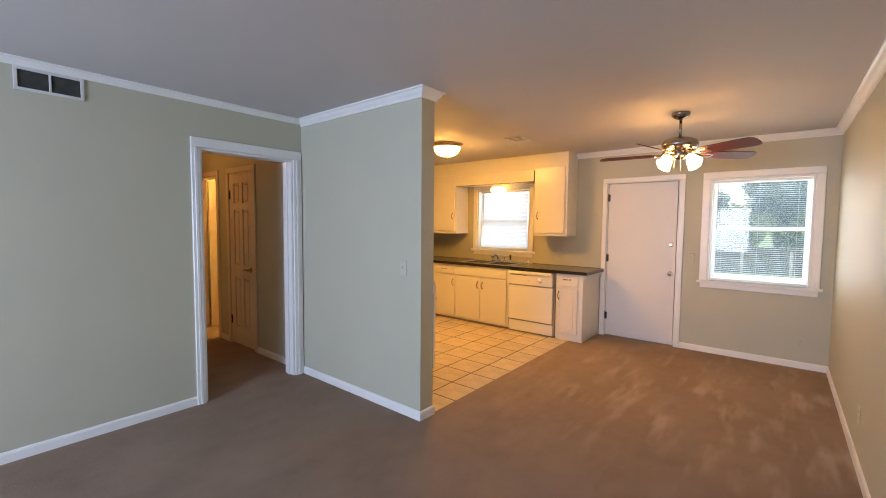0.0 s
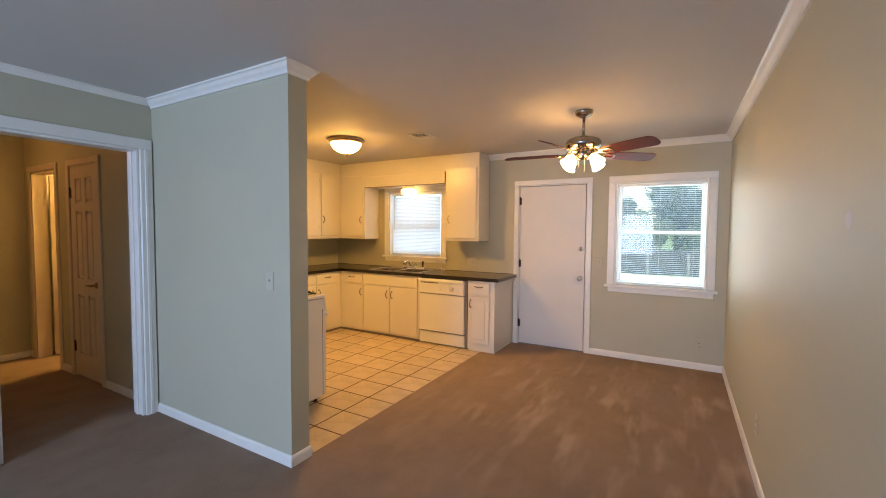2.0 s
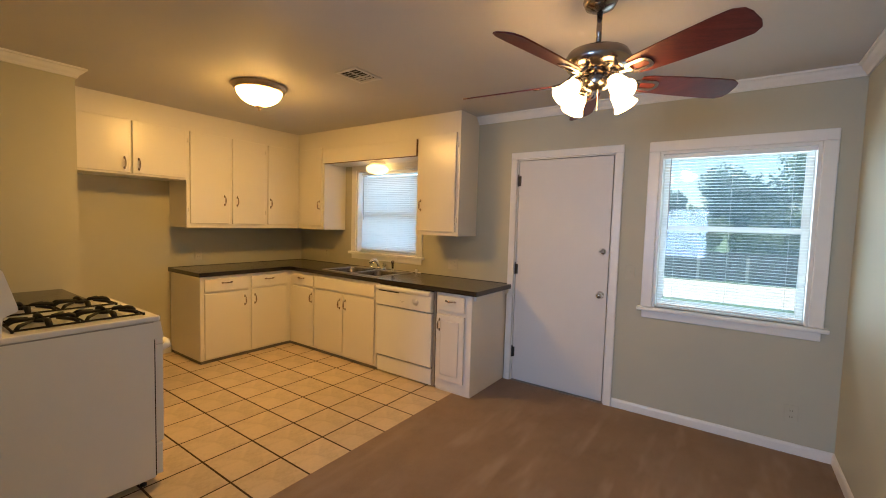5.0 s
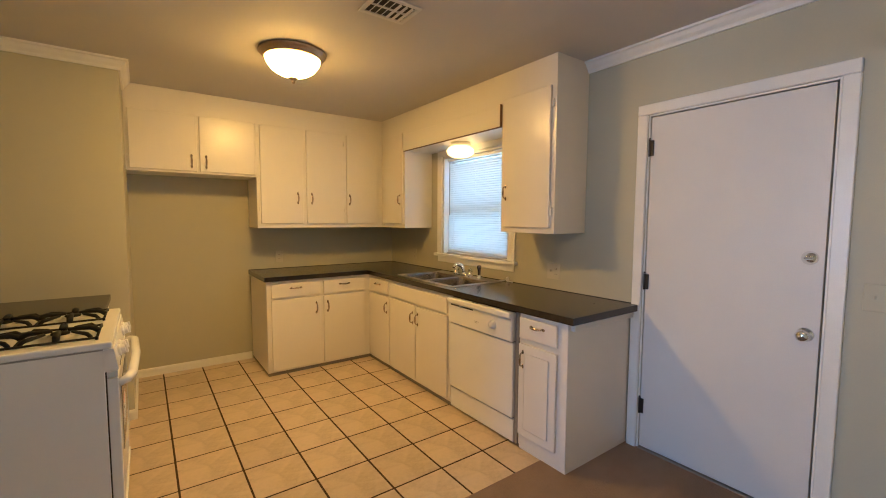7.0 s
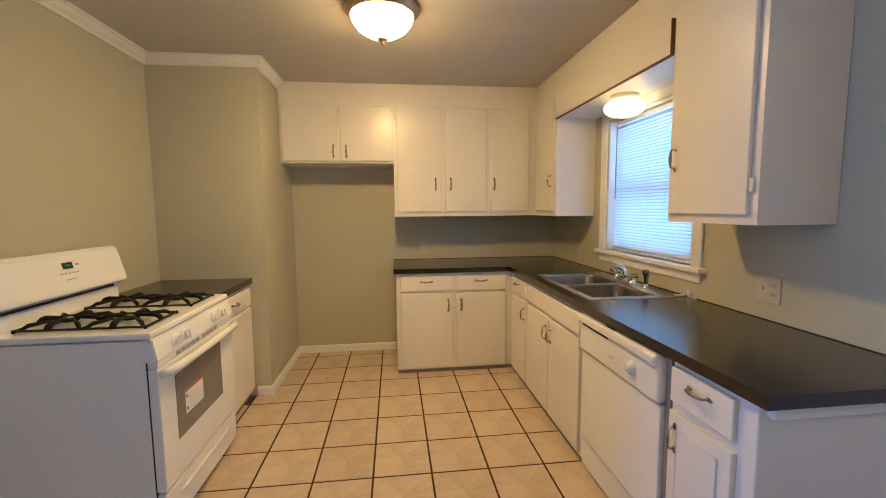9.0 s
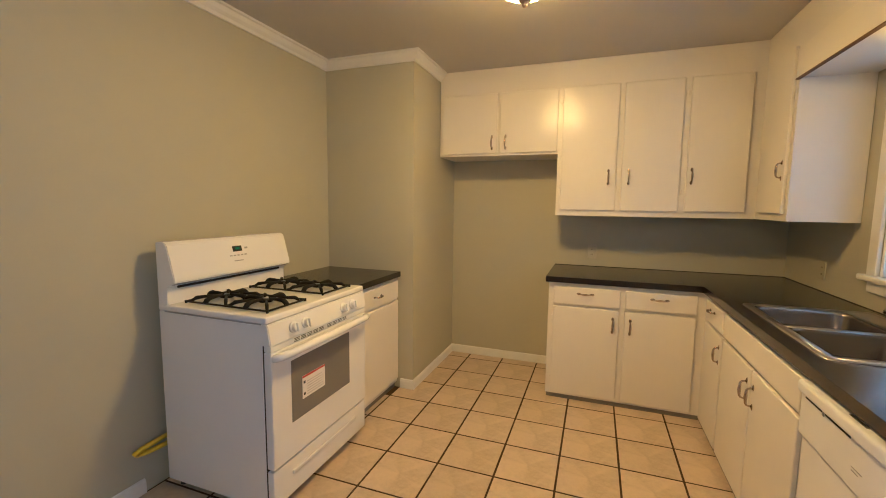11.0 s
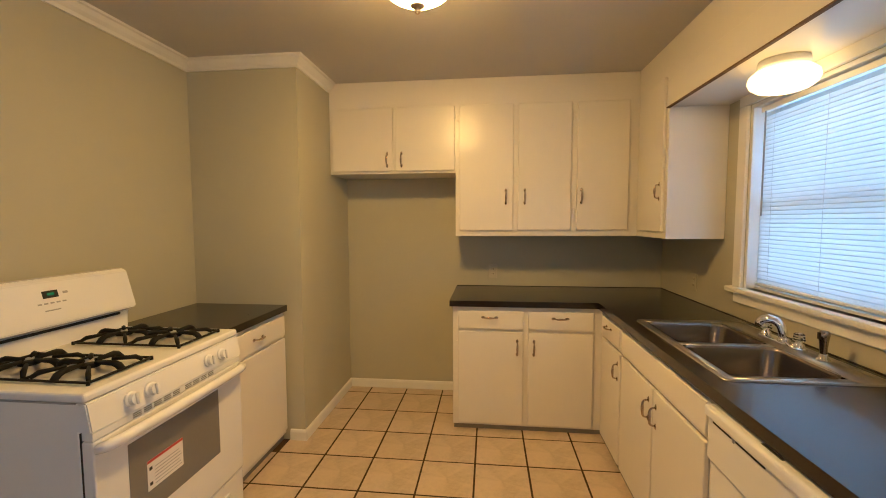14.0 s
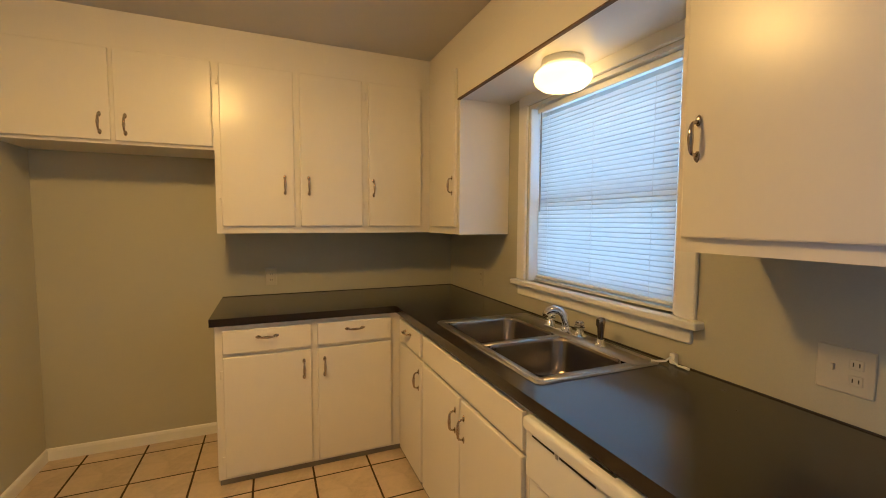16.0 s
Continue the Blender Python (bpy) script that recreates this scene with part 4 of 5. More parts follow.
part("trigger", box(bmesh.new(), -3.131, 6.088, CT + 0.085, -3.119, 6.096, CT + 0.112, 0.002), BLACK, sp)
sp.location.x -= 0.025

# ---- dishwasher ----
d = thing("dishwasher", (-2.53, 5.9, 0), "white built-in dishwasher with a rotary dial, door closed", "dishwasher")
DX0, DX1, DF = -2.862, -2.212, 5.578
pbox("tub_body", SHADOWGAP, d, (DX0 + 0.006, DF + 0.03, 0.012, -2.175, NORTH - 0.01, 0.856), 0)
pbox("kick_panel", APPL, d, (DX0, DF + 0.012, 0.02, DX1, DF + 0.04, 0.165), 0.003)
pbox("door_panel", APPL, d, (DX0 + 0.002, DF - 0.002, 0.178, DX1, DF + 0.035, 0.655), 0.006, seg=2)
pbox("filler_strip", GREYKICK, d, (DX1 + 0.005, DF + 0.014, 0.02, -2.179, DF + 0.032, 0.85), 0.002, "grey edge of the dishwasher body")
cp = pbox("control_panel", APPL_P, d, (DX0, DF - 0.016, 0.662, DX1, DF + 0.035, 0.842), 0.010, seg=3)
pbox("handle_lip", APPL_P, cp, (DX0 + 0.004, DF - 0.032, 0.806, DX1 - 0.004, DF + 0.02, 0.848), 0.013, seg=4)
for a, b in ((0.035, 0.135), (0.155, 0.285)):
    pbox("latch_slot", SHADOWGAP, cp, (DX0 + a, DF - 0.0175, 0.793, DX0 + b, DF - 0.012, 0.803), 0.001, "dark latch slot")
pbox("latch", GREYINK, cp, (DX0 + 0.140, DF - 0.019, 0.786, DX0 + 0.150, DF - 0.012, 0.803), 0.002)
pbox("vent_slot", SHADOWGAP, cp, (DX0 + 0.255, DF - 0.012, 0.8475, DX0 + 0.335, DF - 0.004, 0.8486), 0)
dial = part("dial", lathe(bmesh.new(), [(0.032, 0.0), (0.031, 0.006), (0.023, 0.008), (0.020, 0.022), (0, 0.024)], (-2.38, DF - 0.015, 0.74), 24, Y_OUT), APPL_P, cp, "white rotary dial", True)
for i, (a, b, z) in enumerate(((-2.56, -2.515, 0.725), (-2.56, -2.53, 0.716))):
    pbox("printed_mark", GREYINK, cp, (a, DF - 0.0168, z, b, DF - 0.0155, z + 0.0025), 0)

# ---- stove ----
s = thing("gas_stove", (-2.88, 3.3, 0), "white freestanding gas range with black cast-iron grates", "stove")
GX0, GX1, GB, GF = -3.262, -2.498, 3.025, 3.635
pbox("body", APPL, s, (GX0, GB, 0.045, GX1, GF, 0.885), 0.004)
for x in (GX0 + 0.03, GX1 - 0.06):
    for y in (GB + 0.03, GF - 0.06):
        part("leveling_foot", lathe(bmesh.new(), [(0, 0.002), (0.016, 0.002), (0.016, 0.014), (0.007, 0.018), (0.007, 0.05)], (x + 0.015, y + 0.015, 0), 12), BLACK, s)
top = pbox("cooktop", APPL, s, (GX0 - 0.004, GB, 0.886, GX1 + 0.004, GF + 0.028, 0.916), 0.010, "white enamel cooktop", 3)
# Dark box puts shade into the gap between body and oven door.
pbox("door_gasket", SHADOWGAP, s, (GX0 + 0.003, GF - 0.003, 0.055, GX1 - 0.003, GF + 0.004, 0.790), 0, "dark strip for the shade in the gap round the oven door")
pbox("cooktop_seam", GREYINK, s, (GX0 - 0.0010, GB + 0.04, 0.8815, GX1 + 0.0010, GF - 0.004, 0.8858), 0)
# sloped front control panel
bm = bmesh.new()
prof = [(GF - 0.01, 0.885), (GF + 0.030, 0.885), (GF + 0.045, 0.792), (GF - 0.01, 0.792)]
va = [bm.verts.new((GX0, y, z)) for y, z in prof]
vb = [bm.verts.new((GX1, y, z)) for y, z in prof]
for i in range(4):
    bm.faces.new((va[i], va[(i + 1) % 4], vb[(i + 1) % 4], vb[i]))
bm.faces.new(va[::-1]), bm.faces.new(vb)
bmesh.ops.bevel(bm, geom=list(bm.edges), offset=0.004, segments=2, affect="EDGES")
panel = part("control_panel", bm, APPL, s)
for x in (-3.122, -3.035, -2.728, -2.645):
    kn = bmesh.new()
    lathe(kn, [(0.026, 0), (0.026, 0.008), (0.021, 0.012), (0.019, 0.026), (0, 0.028)], (0, 0, 0), 20)
    box(kn, -0.006, -0.020, 0.024, 0.006, 0.020, 0.036, 0.003)
    bmesh.ops.transform(kn, matrix=pose(x, GF + 0.037, 0.838, -81, 0, 0), verts=kn.verts)
    part("burner_knob", kn, APPL_P, panel, "white burner knob")
door = pbox("oven_door", APPL, s, (GX0 + 0.004, GF, 0.235, GX1 - 0.004, GF + 0.042, 0.762), 0.006, "white oven door", 2)
pbox("oven_window", OVENGLASS, door, (-3.085, GF + 0.041, 0.400, -2.620, GF + 0.0445, 0.690), 0.001, "grey oven window glass")
hb = bmesh.new()
hp = [(GX0 + 0.015, GF + 0.04, 0.735), (GX0 + 0.03, GF + 0.068, 0.742), (GX0 + 0.08, GF + 0.085, 0.748), (-2.88, GF + 0.094, 0.75), (GX1 - 0.08, GF + 0.085, 0.748), (GX1 - 0.03, GF + 0.068, 0.742), (GX1 - 0.015, GF + 0.04, 0.735)]
tube(hb, hp, [0.016, 0.019, 0.019, 0.019, 0.019, 0.019, 0.016], 12)
part("door_handle", hb, APPL, door, "white curved bar handle", True)
vs = bmesh.new()
for i in range(9):
    for k in range(3):
        x = GX0 + 0.20 + i * 0.045 + (0.02 if i > 3 else 0)
        box(vs, x, GF + 0.0405, 0.7695 + k * 0.0068, x + 0.034, GF + 0.0425, 0.772 + k * 0.0068)
pbox("vent_strip", APPL_P, s, (GX0 + 0.006, GF, 0.764, GX1 - 0.006, GF + 0.041, 0.791), 0.002)
tagged(part("vent_slots", vs, SHADOWGAP, s), kind="stuff")
dr = pbox("drawer", APPL, s, (GX0 + 0.004, GF, 0.055, GX1 - 0.004, GF + 0.036, 0.225), 0.006, "white storage drawer", 2)
pbox("drawer_grip", APPL, dr, (GX0 + 0.12, GF + 0.035, 0.150, GX1 - 0.12, GF + 0.046, 0.172), 0.005, seg=2)
st = pbox("sticker", PAPER, door, (-2.860, GF + 0.0443, 0.480, -2.690, GF + 0.0456, 0.590), 0, "white warning sticker with red band and small print")
pbox("red_band", REDINK, door, (-2.860, GF + 0.0456, 0.580, -2.690, GF + 0.0462, 0.590), 0)
for i in range(6):
    pbox("printed_line", GREYINK, door, (-2.852 + 0.006 * (i % 3), GF + 0.0456, 0.492 + i * 0.0125, -2.722, GF + 0.0461, 0.4945 + i * 0.0125), 0)
for z in (0.496, 0.552):
    pbox("printed_symbol", BLACK, door, (-2.711, GF + 0.0456, z, -2.698, GF + 0.0462, z + 0.012), 0)
# backguard
bm = bmesh.new()
prof = [(GB, 0.91), (GB + 0.062, 0.91), (GB + 0.062, 1.0), (GB + 0.112, 1.02), (GB + 0.112, 1.035), (GB + 0.070, 1.195), (GB + 0.05, 1.207), (GB, 1.207)]
va = [bm.verts.new((GX0, y, z)) for y, z in prof]
vb = [bm.verts.new((GX1, y, z)) for y, z in prof]
n = len(prof)
for i in range(n):
    bm.faces.new((va[i], va[(i + 1) % n], vb[(i + 1) % n], vb[i]))
bm.faces.new(va[::-1]), bm.faces.new(vb)
bmesh.ops.bevel(bm, geom=list(bm.edges), offset=0.004, segments=2, affect="EDGES")
bg = part("backguard", bm, APPL, s, "white backguard with a clock")
pbox("vent_slot", SHADOWGAP, bg, (GX0 + 0.05, GB + 0.061, 0.989, GX1 - 0.05, GB + 0.072, 1.000), 0.001, "dark oven vent slot")
tilt = pose(0, 0, 0, -14.7, 0, 0)


def on_guard(x0, x1, z0, z1, lift, mat, name):
    b = box(bmesh.new(), x0, 0, z0, x1, lift, z1)
    bmesh.ops.transform(b, matrix=Matrix.Translation((0, GB + 0.112, 1.035)) @ pose(0, 0, 0, 14.7, 0, 0), verts=b.verts)
    return part(name, b, mat, bg)


on_guard(-2.915, -2.855, 0.098, 0.128, 0.0018, BLACK, "clock_window")
on_guard(-2.900, -2.872, 0.109, 0.119, 0.0026, LED, "clock_digits")
for i in range(5):
    on_guard(-2.94 + i * 0.024, -2.925 + i * 0.024, 0.074, 0.080, 0.0014, GREYINK, "printed_mark")
on_guard(-2.91, -2.85, 0.045, 0.050, 0.0014, GREYINK, "printed_mark")
on_guard(-2.955, -2.935, 0.108, 0.118, 0.0014, GREYINK, "printed_mark")
# burners and grates
for bx in (-3.075, -2.685):
    for by in (3.245, 3.485):
        bn = part("burner", lathe(bmesh.new(), [(0.075, 0.9162), (0.07, 0.918), (0.045, 0.919), (0.040, 0.928), (0.030, 0.930), (0, 0.930)], (bx, by, 0), 24), BRIGHT, s, "bright burner bowl", True)
        part("burner_cap", lathe(bmesh.new(), [(0.030, 0.929), (0.032, 0.934), (0.028, 0.939), (0, 0.940)], (bx, by, 0), 20), IRON, bn, "", True)
    g = bmesh.new()
    x0, x1, y0, y1, gz = bx - 0.125, bx + 0.125, 3.125, 3.61, 0.946
    for a, b in (((x0, y0), (x1, y0)), ((x0, y1), (x1, y1)), ((x0, y0), (x0, y1)), ((x1, y0), (x1, y1)), ((x0, (y0 + y1) / 2), (x1, (y0 + y1) / 2))):
        tube(g, [(*a, 0.925), (*b, 0.925)], 0.0048, 6)
    for by in (3.245, 3.485):
        for ang in (0, 90, 180, 270):
            dx, dy = math.cos(radians(ang)), math.sin(radians(ang))
            far = 0.125 if dx else 0.119
            tube(g, [(bx + dx * far, by + dy * far, 0.925), (bx + dx * far * 0.88, by + dy * far * 0.88, gz - 0.006), (bx + dx * far * 0.75, by + dy * far * 0.75, gz), (bx + dx * 0.025, by + dy * 0.025, gz)], [0.010, 0.0115, 0.011, 0.007], 6, 1.2)
        for ang in (45, 135, 225, 315):
            dx, dy = math.cos(radians(ang)), math.sin(radians(ang))
            tube(g, [(bx + dx * 0.150, by + dy * 0.150, 0.925), (bx + dx * 0.130, by + dy * 0.130, gz - 0.008), (bx + dx * 0.06, by + dy * 0.06, gz - 0.002)], [0.007, 0.009, 0.006], 6)
    for cx in (x0, x1):
        for cy in (y0, y1):
            tube(g, [(cx, cy, 0.9165), (cx, cy, 0.93)], 0.006, 6)
    part("grate", g, IRON, s, "black cast-iron burner grate", True)
s.location += Vector((-0.063, -0.022, 0))
hose = thing("gas_hose", (-2.50, 2.99, 0.22), "yellow coated gas connector loop behind the stove", "gas hose")
part("hose_loop", tube(bmesh.new(), [(-2.61, 2.965, 0.205), (-2.55, 2.962, 0.205), (-2.49, 2.960, 0.210), (-2.445, 2.965, 0.222), (-2.43, 2.975, 0.238), (-2.455, 2.985, 0.252), (-2.52, 2.982, 0.254), (-2.61, 2.97, 0.25)], 0.0115, 10), YELLOW, hose, "", True)

# ---- light fixtures ----
KL = (-3.175, 4.565, CEIL)
kl = thing("ceiling_light", KL, "flush dome ceiling light with bronze ring, lit alabaster glass", "ceiling light")
part("ring", lathe(bmesh.new(), [(0, 0), (0.196, 0), (0.202, -0.006), (0.202, -0.013), (0.195, -0.020), (0.188, -0.023), (0.184, -0.033), (0.177, -0.042), (0.168, -0.045), (0.163, -0.038), (0, -0.038)], KL, 48), RINGM, kl, "brushed bronze ring", True)
bowl = part("glass_bowl", lathe(bmesh.new(), [(0.132, -0.102), (0.122, -0.111), (0.110, -0.119), (0.083, -0.134), (0.052, -0.145), (0.022, -0.150), (0, -0.151)], KL, 48), DOME, kl, "lit alabaster glass bowl", True)
part("glass_rim", lathe(bmesh.new(), [(0.165, -0.041), (0.165, -0.050), (0.161, -0.064), (0.155, -0.076), (0.149, -0.084), (0.141, -0.094), (0.132, -0.102)], KL, 48), DOMERIM, bowl, "dimmer amber edge of the glass", True)
part("finial", lathe(bmesh.new(), [(0.018, -0.149), (0.029, -0.155), (0.029, -0.161), (0.018, -0.168), (0.011, -0.173), (0.013, -0.180), (0.009, -0.188), (0, -0.191)], KL, 20), RINGM, kl, "bronze finial", True)
wl = thing("soffit_light", (-3.345, 6.045, 2.085), "small lit mushroom glass light under the window soffit", "ceiling light")
part("base", lathe(bmesh.new(), [(0, 0), (0.085, 0), (0.088, -0.012), (0.088, -0.026), (0.078, -0.036), (0, -0.036)], (-3.345, 6.045, 2.085), 32), TRIM, wl, "white metal base", True)
part("glass_shade", lathe(bmesh.new(), [(0.074, -0.034), (0.098, -0.042), (0.117, -0.060), (0.121, -0.080), (0.113, -0.100), (0.090, -0.118), (0.056, -0.128), (0, -0.133)], (-3.345, 6.045, 2.085), 40), GLOBE, wl, "lit opal glass", True)

# ceiling fan
FC = (-0.665, 4.67, CEIL)
fan = thing("ceiling_fan", FC, "five-blade ceiling fan, nickel body, cherry blades, lit frosted shades", "ceiling fan")
part("canopy", lathe(bmesh.new(), [(0, 0), (0.072, 0), (0.074, -0.012), (0.062, -0.036), (0.030, -0.052), (0.014, -0.056)], FC, 32), NICKEL, fan, "brushed nickel canopy", True)
part("downrod", tube(bmesh.new(), [(FC[0], FC[1], CEIL - 0.05), (FC[0], FC[1], CEIL - 0.21)], 0.012, 14), NICKEL, fan, "", True)
FM = (FC[0], FC[1], CEIL - 0.045)
part("motor_housing", lathe(bmesh.new(), [(0.014, -0.150), (0.035, -0.160), (0.085, -0.172), (0.128, -0.190), (0.142, -0.215), (0.142, -0.238), (0.130, -0.256), (0.110, -0.268), (0.075, -0.274), (0.04, -0.276), (0, -0.276)], FM, 40), NICKEL, fan, "brushed nickel motor housing", True)
part("switch_housing", lathe(bmesh.new(), [(0.050, -0.274), (0.056, -0.290), (0.056, -0.325), (0.045, -0.345), (0.022, -0.356), (0, -0.358)], FM, 32), NICKEL, fan, "", True)
BZ = -0.352
for i in range(5):
    ang = 41 + 72 * i
    m = Matrix.Translation((FC[0], FC[1], CEIL + BZ)) @ pose(0, 0, 0, 0, 0, ang) @ pose(0, 0, 0, -19, 0, 0)
    bm = bmesh.new()
    out = [(0.20, 0.046), (0.24, 0.055), (0.40, 0.064), (0.56, 0.068), (0.62, 0.066), (0.650, 0.050), (0.660, 0.025)]
    ring = [(x, w) for x, w in out] + [(x, -w) for x, w in reversed(out)]
    lo = [bm.verts.new((x, w, -0.003)) for x, w in ring]
    hi = [bm.verts.new((x, w, 0.003)) for x, w in ring]
    bm.faces.new(hi), bm.faces.new(lo[::-1])
    for k in range(len(ring)):
        j = (k + 1) % len(ring)
        bm.faces.new((lo[k], lo[j], hi[j], hi[k]))
    bmesh.ops.transform(bm, matrix=m, verts=bm.verts)
    bl = part("blade", bm, BLADE, fan, "dark cherry wood blade")
    ir = bmesh.new()
    tube(ir, [(0.070, 0, 0.044), (0.105, 0, 0.030), (0.140, 0, 0.000), (0.200, 0, -0.006)], [0.013, 0.012, 0.011, 0.010], 8)
    loops(ir, [rounded(0.17, 0.29, -0.034, 0.034, 0.03, -0.009), rounded(0.17, 0.29, -0.034, 0.034, 0.03, -0.004), rounded(0.19, 0.275, -0.018, 0.018, 0.017, -0.004), rounded(0.19, 0.275, -0.018, 0.018, 0.017, -0.009), rounded(0.17, 0.29, -0.034, 0.034, 0.03, -0.009)])
    bmesh.ops.transform(ir, matrix=m, verts=ir.verts)
    part("blade_iron", ir, NICKEL, bl, "nickel blade bracket")
for i in range(4):
    ang = 54 + 90 * i
    arm = Matrix.Translation((FC[0], FC[1], FM[2] - 0.295)) @ pose(0, 0, 0, 0, 0, ang)
    bm = bmesh.new()
    tube(bm, [(0.04, 0, 0.0), (0.07, 0, 0.004), (0.088, 0, -0.012), (0.094, 0, -0.032)], 0.008, 8)
    lathe(bm, [(0.010, 0.0), (0.024, -0.004), (0.026, -0.02), (0.022, -0.024)], (0.092, 0, -0.024), 16, pose(0, 0, 0, 0, -43, 0))
    bmesh.ops.transform(bm, matrix=arm, verts=bm.verts)
    a = part("lamp_arm", bm, NICKEL, fan, "", True)
    bm = bmesh.new()
    lathe(bm, [(0.021, -0.020), (0.029, -0.030), (0.037, -0.050), (0.041, -0.072), (0.045, -0.094), (0.056, -0.117), (0.052, -0.117), (0.041, -0.094), (0.036, -0.072), (0.027, -0.042)], (0.092, 0, -0.022), 24, pose(0, 0, 0, 0, -43, 0))
    bmesh.ops.transform(bm, matrix=arm, verts=bm.verts)
    part("tulip_shade", bm, TULIP, a, "lit frosted glass shade", True)
for k, (dx, dy, L) in enumerate(((0.02, -0.045, 0.16), (-0.03, -0.04, 0.12))):
    ch = part("pull_chain", tube(bmesh.new(), [(FC[0] + dx, FC[1] + dy, CEIL - 0.34), (FC[0] + dx, FC[1] + dy, CEIL - 0.34 - L)], 0.0014, 5), NICKEL, fan)


# ---- vents, plates, small things ----
cv = thing("ceiling_vent", (-2.42, 4.89, CEIL), "white slotted ceiling air vent", "vent")
pbox("backing", FILTER, cv, (-2.50, 4.785, CEIL - 0.003, -2.345, 5.0, CEIL - 0.001), 0)
bm = bmesh.new()
for b in ((-2.525, 4.765, -2.50, 5.02), (-2.345, 4.765, -2.32, 5.02), (-2.50, 4.765, -2.345, 4.79), (-2.50, 4.995, -2.345, 5.02), (-2.428, 4.79, -2.416, 4.995)):
    box(bm, b[0], b[1], CEIL - 0.009, b[2], b[3], CEIL - 0.001, 0.002)
part("frame", bm, VENTM, cv)
for i in range(6):
    bm = box(bmesh.new(), -2.50, -0.006, -0.001, -2.345, 0.006, 0.001)
    bmesh.ops.transform(bm, matrix=pose(0, 4.812 + i * 0.033, CEIL - 0.010, 35 if i < 3 else -35, 0, 0), verts=bm.verts)
    part("slat", bm, VENTM, cv)
cv.location += Vector((0.10, -0.10, 0))
rv = thing("return_vent", (LIVW, 1.043, 2.336), "white framed wall return vent with dark dusty filters", "vent")
VY0, VY1, VZ0, VZ1 = 0.880, 1.206, 2.266, 2.407
pbox("backing", FILTER, rv, (LIVW + 0.001, VY0 + 0.015, VZ0 + 0.015, LIVW + 0.004, VY1 - 0.015, VZ1 - 0.015), 0)
bm = bmesh.new()
for a in ((VY0, VZ0, VY1, VZ0 + 0.018), (VY0, VZ1 - 0.018, VY1, VZ1), (VY0, VZ0 + 0.018, VY0 + 0.018, VZ1 - 0.018), (VY1 - 0.018, VZ0 + 0.018, VY1, VZ1 - 0.018), ((VY0 + VY1) / 2 - 0.006, VZ0 + 0.018, (VY0 + VY1) / 2 + 0.006, VZ1 - 0.018)):
    box(bm, LIVW + 0.001, a[0], a[1], LIVW + 0.012, a[2], a[3], 0.002)
part("frame", bm, VENTM, rv)
for i in range(9):
    z = VZ0 + 0.024 + i * 0.0098
    bm = box(bmesh.new(), LIVW + 0.003, VY0 + 0.018, z, LIVW + 0.0045, VY1 - 0.018, z + 0.003)
    part("slat", bm, FILTER, rv)


def plate(name, at, face, w, h, label, kind, mat=None):
    """A wall plate: its centre, the way out of the wall, and a toggle or sockets."""
    p = thing(name, at, label, "outlet" if kind != "switch" else "light switch")
    f = Vector((*face, 0))
    side = Vector((-f.y, f.x, 0))
    m = Matrix((side, f, Vector((0, 0, 1)))).transposed().to_4x4()
    m.translation = at

    def put(nm, b, mt, bev=0.0, lab="", par=None):
        bm = box(bmesh.new(), *b, bevel=bev)
        bmesh.ops.transform(bm, matrix=m, verts=bm.verts)
        return part(nm, bm, mt, par or p, lab)

    pl = put("plate", (-w / 2, 0.0005, -h / 2, w / 2, 0.006, h / 2), mat or PLATE, 0.002)
    n = max(1, round(w / 0.07))
    for k in range(n):
        c = (k - (n - 1) / 2) * 0.046
        if kind == "switch" or (kind == "both" and k == 0):
            put("toggle", (c - 0.004, 0.005, -0.004, c + 0.004, 0.016, 0.012), mat or PLATE, 0.001, "", pl)
        else:
            for dz in (-0.02, 0.02):
                sk_ = put("socket", (c - 0.014, 0.0055, dz - 0.013, c + 0.014, 0.0075, dz + 0.013), mat or PLATE, 0.0015, "", pl)
                for dx in (-0.006, 0.006):
                    put("slot", (c + dx - 0.0012, 0.0074, dz - 0.005, c + dx + 0.0012, 0.0078, dz + 0.005), SHADOWGAP, 0, "", pl)
    return p


plate("light_switch", (-2.165, PS, 1.145), (0, -1), 0.07, 0.115, "ivory toggle switch on the partition wall", "switch")
plate("light_switch", (-0.765, NORTH, 1.10), (0, -1), 0.07, 0.115, "painted-over toggle switch beside the back door", "switch", WALL)
plate("wall_outlet", (0.258, NORTH, 0.268), (0, -1), 0.07, 0.115, "painted-over wall outlet near the corner", "socket", WALL)
plate("wall_outlet", (EAST, 4.11, 0.327), (-1, 0), 0.07, 0.115, "ivory wall outlet above the baseboard", "socket")
plate("wall_outlet", (WEST, 4.888, 1.02), (1, 0), 0.07, 0.115, "ivory outlet over the west countertop", "socket")
plate("wall_outlet", (-2.425, NORTH, 1.035), (0, -1), 0.116, 0.115, "ivory switch and outlet over the countertop", "both")
plate("wall_outlet", (-4.36, NORTH, 1.025), (0, -1), 0.07, 0.115, "painted-over outlet in the counter corner", "socket", WALL)
plug = thing("plug_cord", (-2.83, 6.185, CT), "white coiled cord end lying on the countertop", "cord")
part("plug_body", box(bmesh.new(), -2.845, 6.186, CT + 0.001, -2.822, 6.207, CT + 0.040, 0.005, 2), WHITEPL, plug)
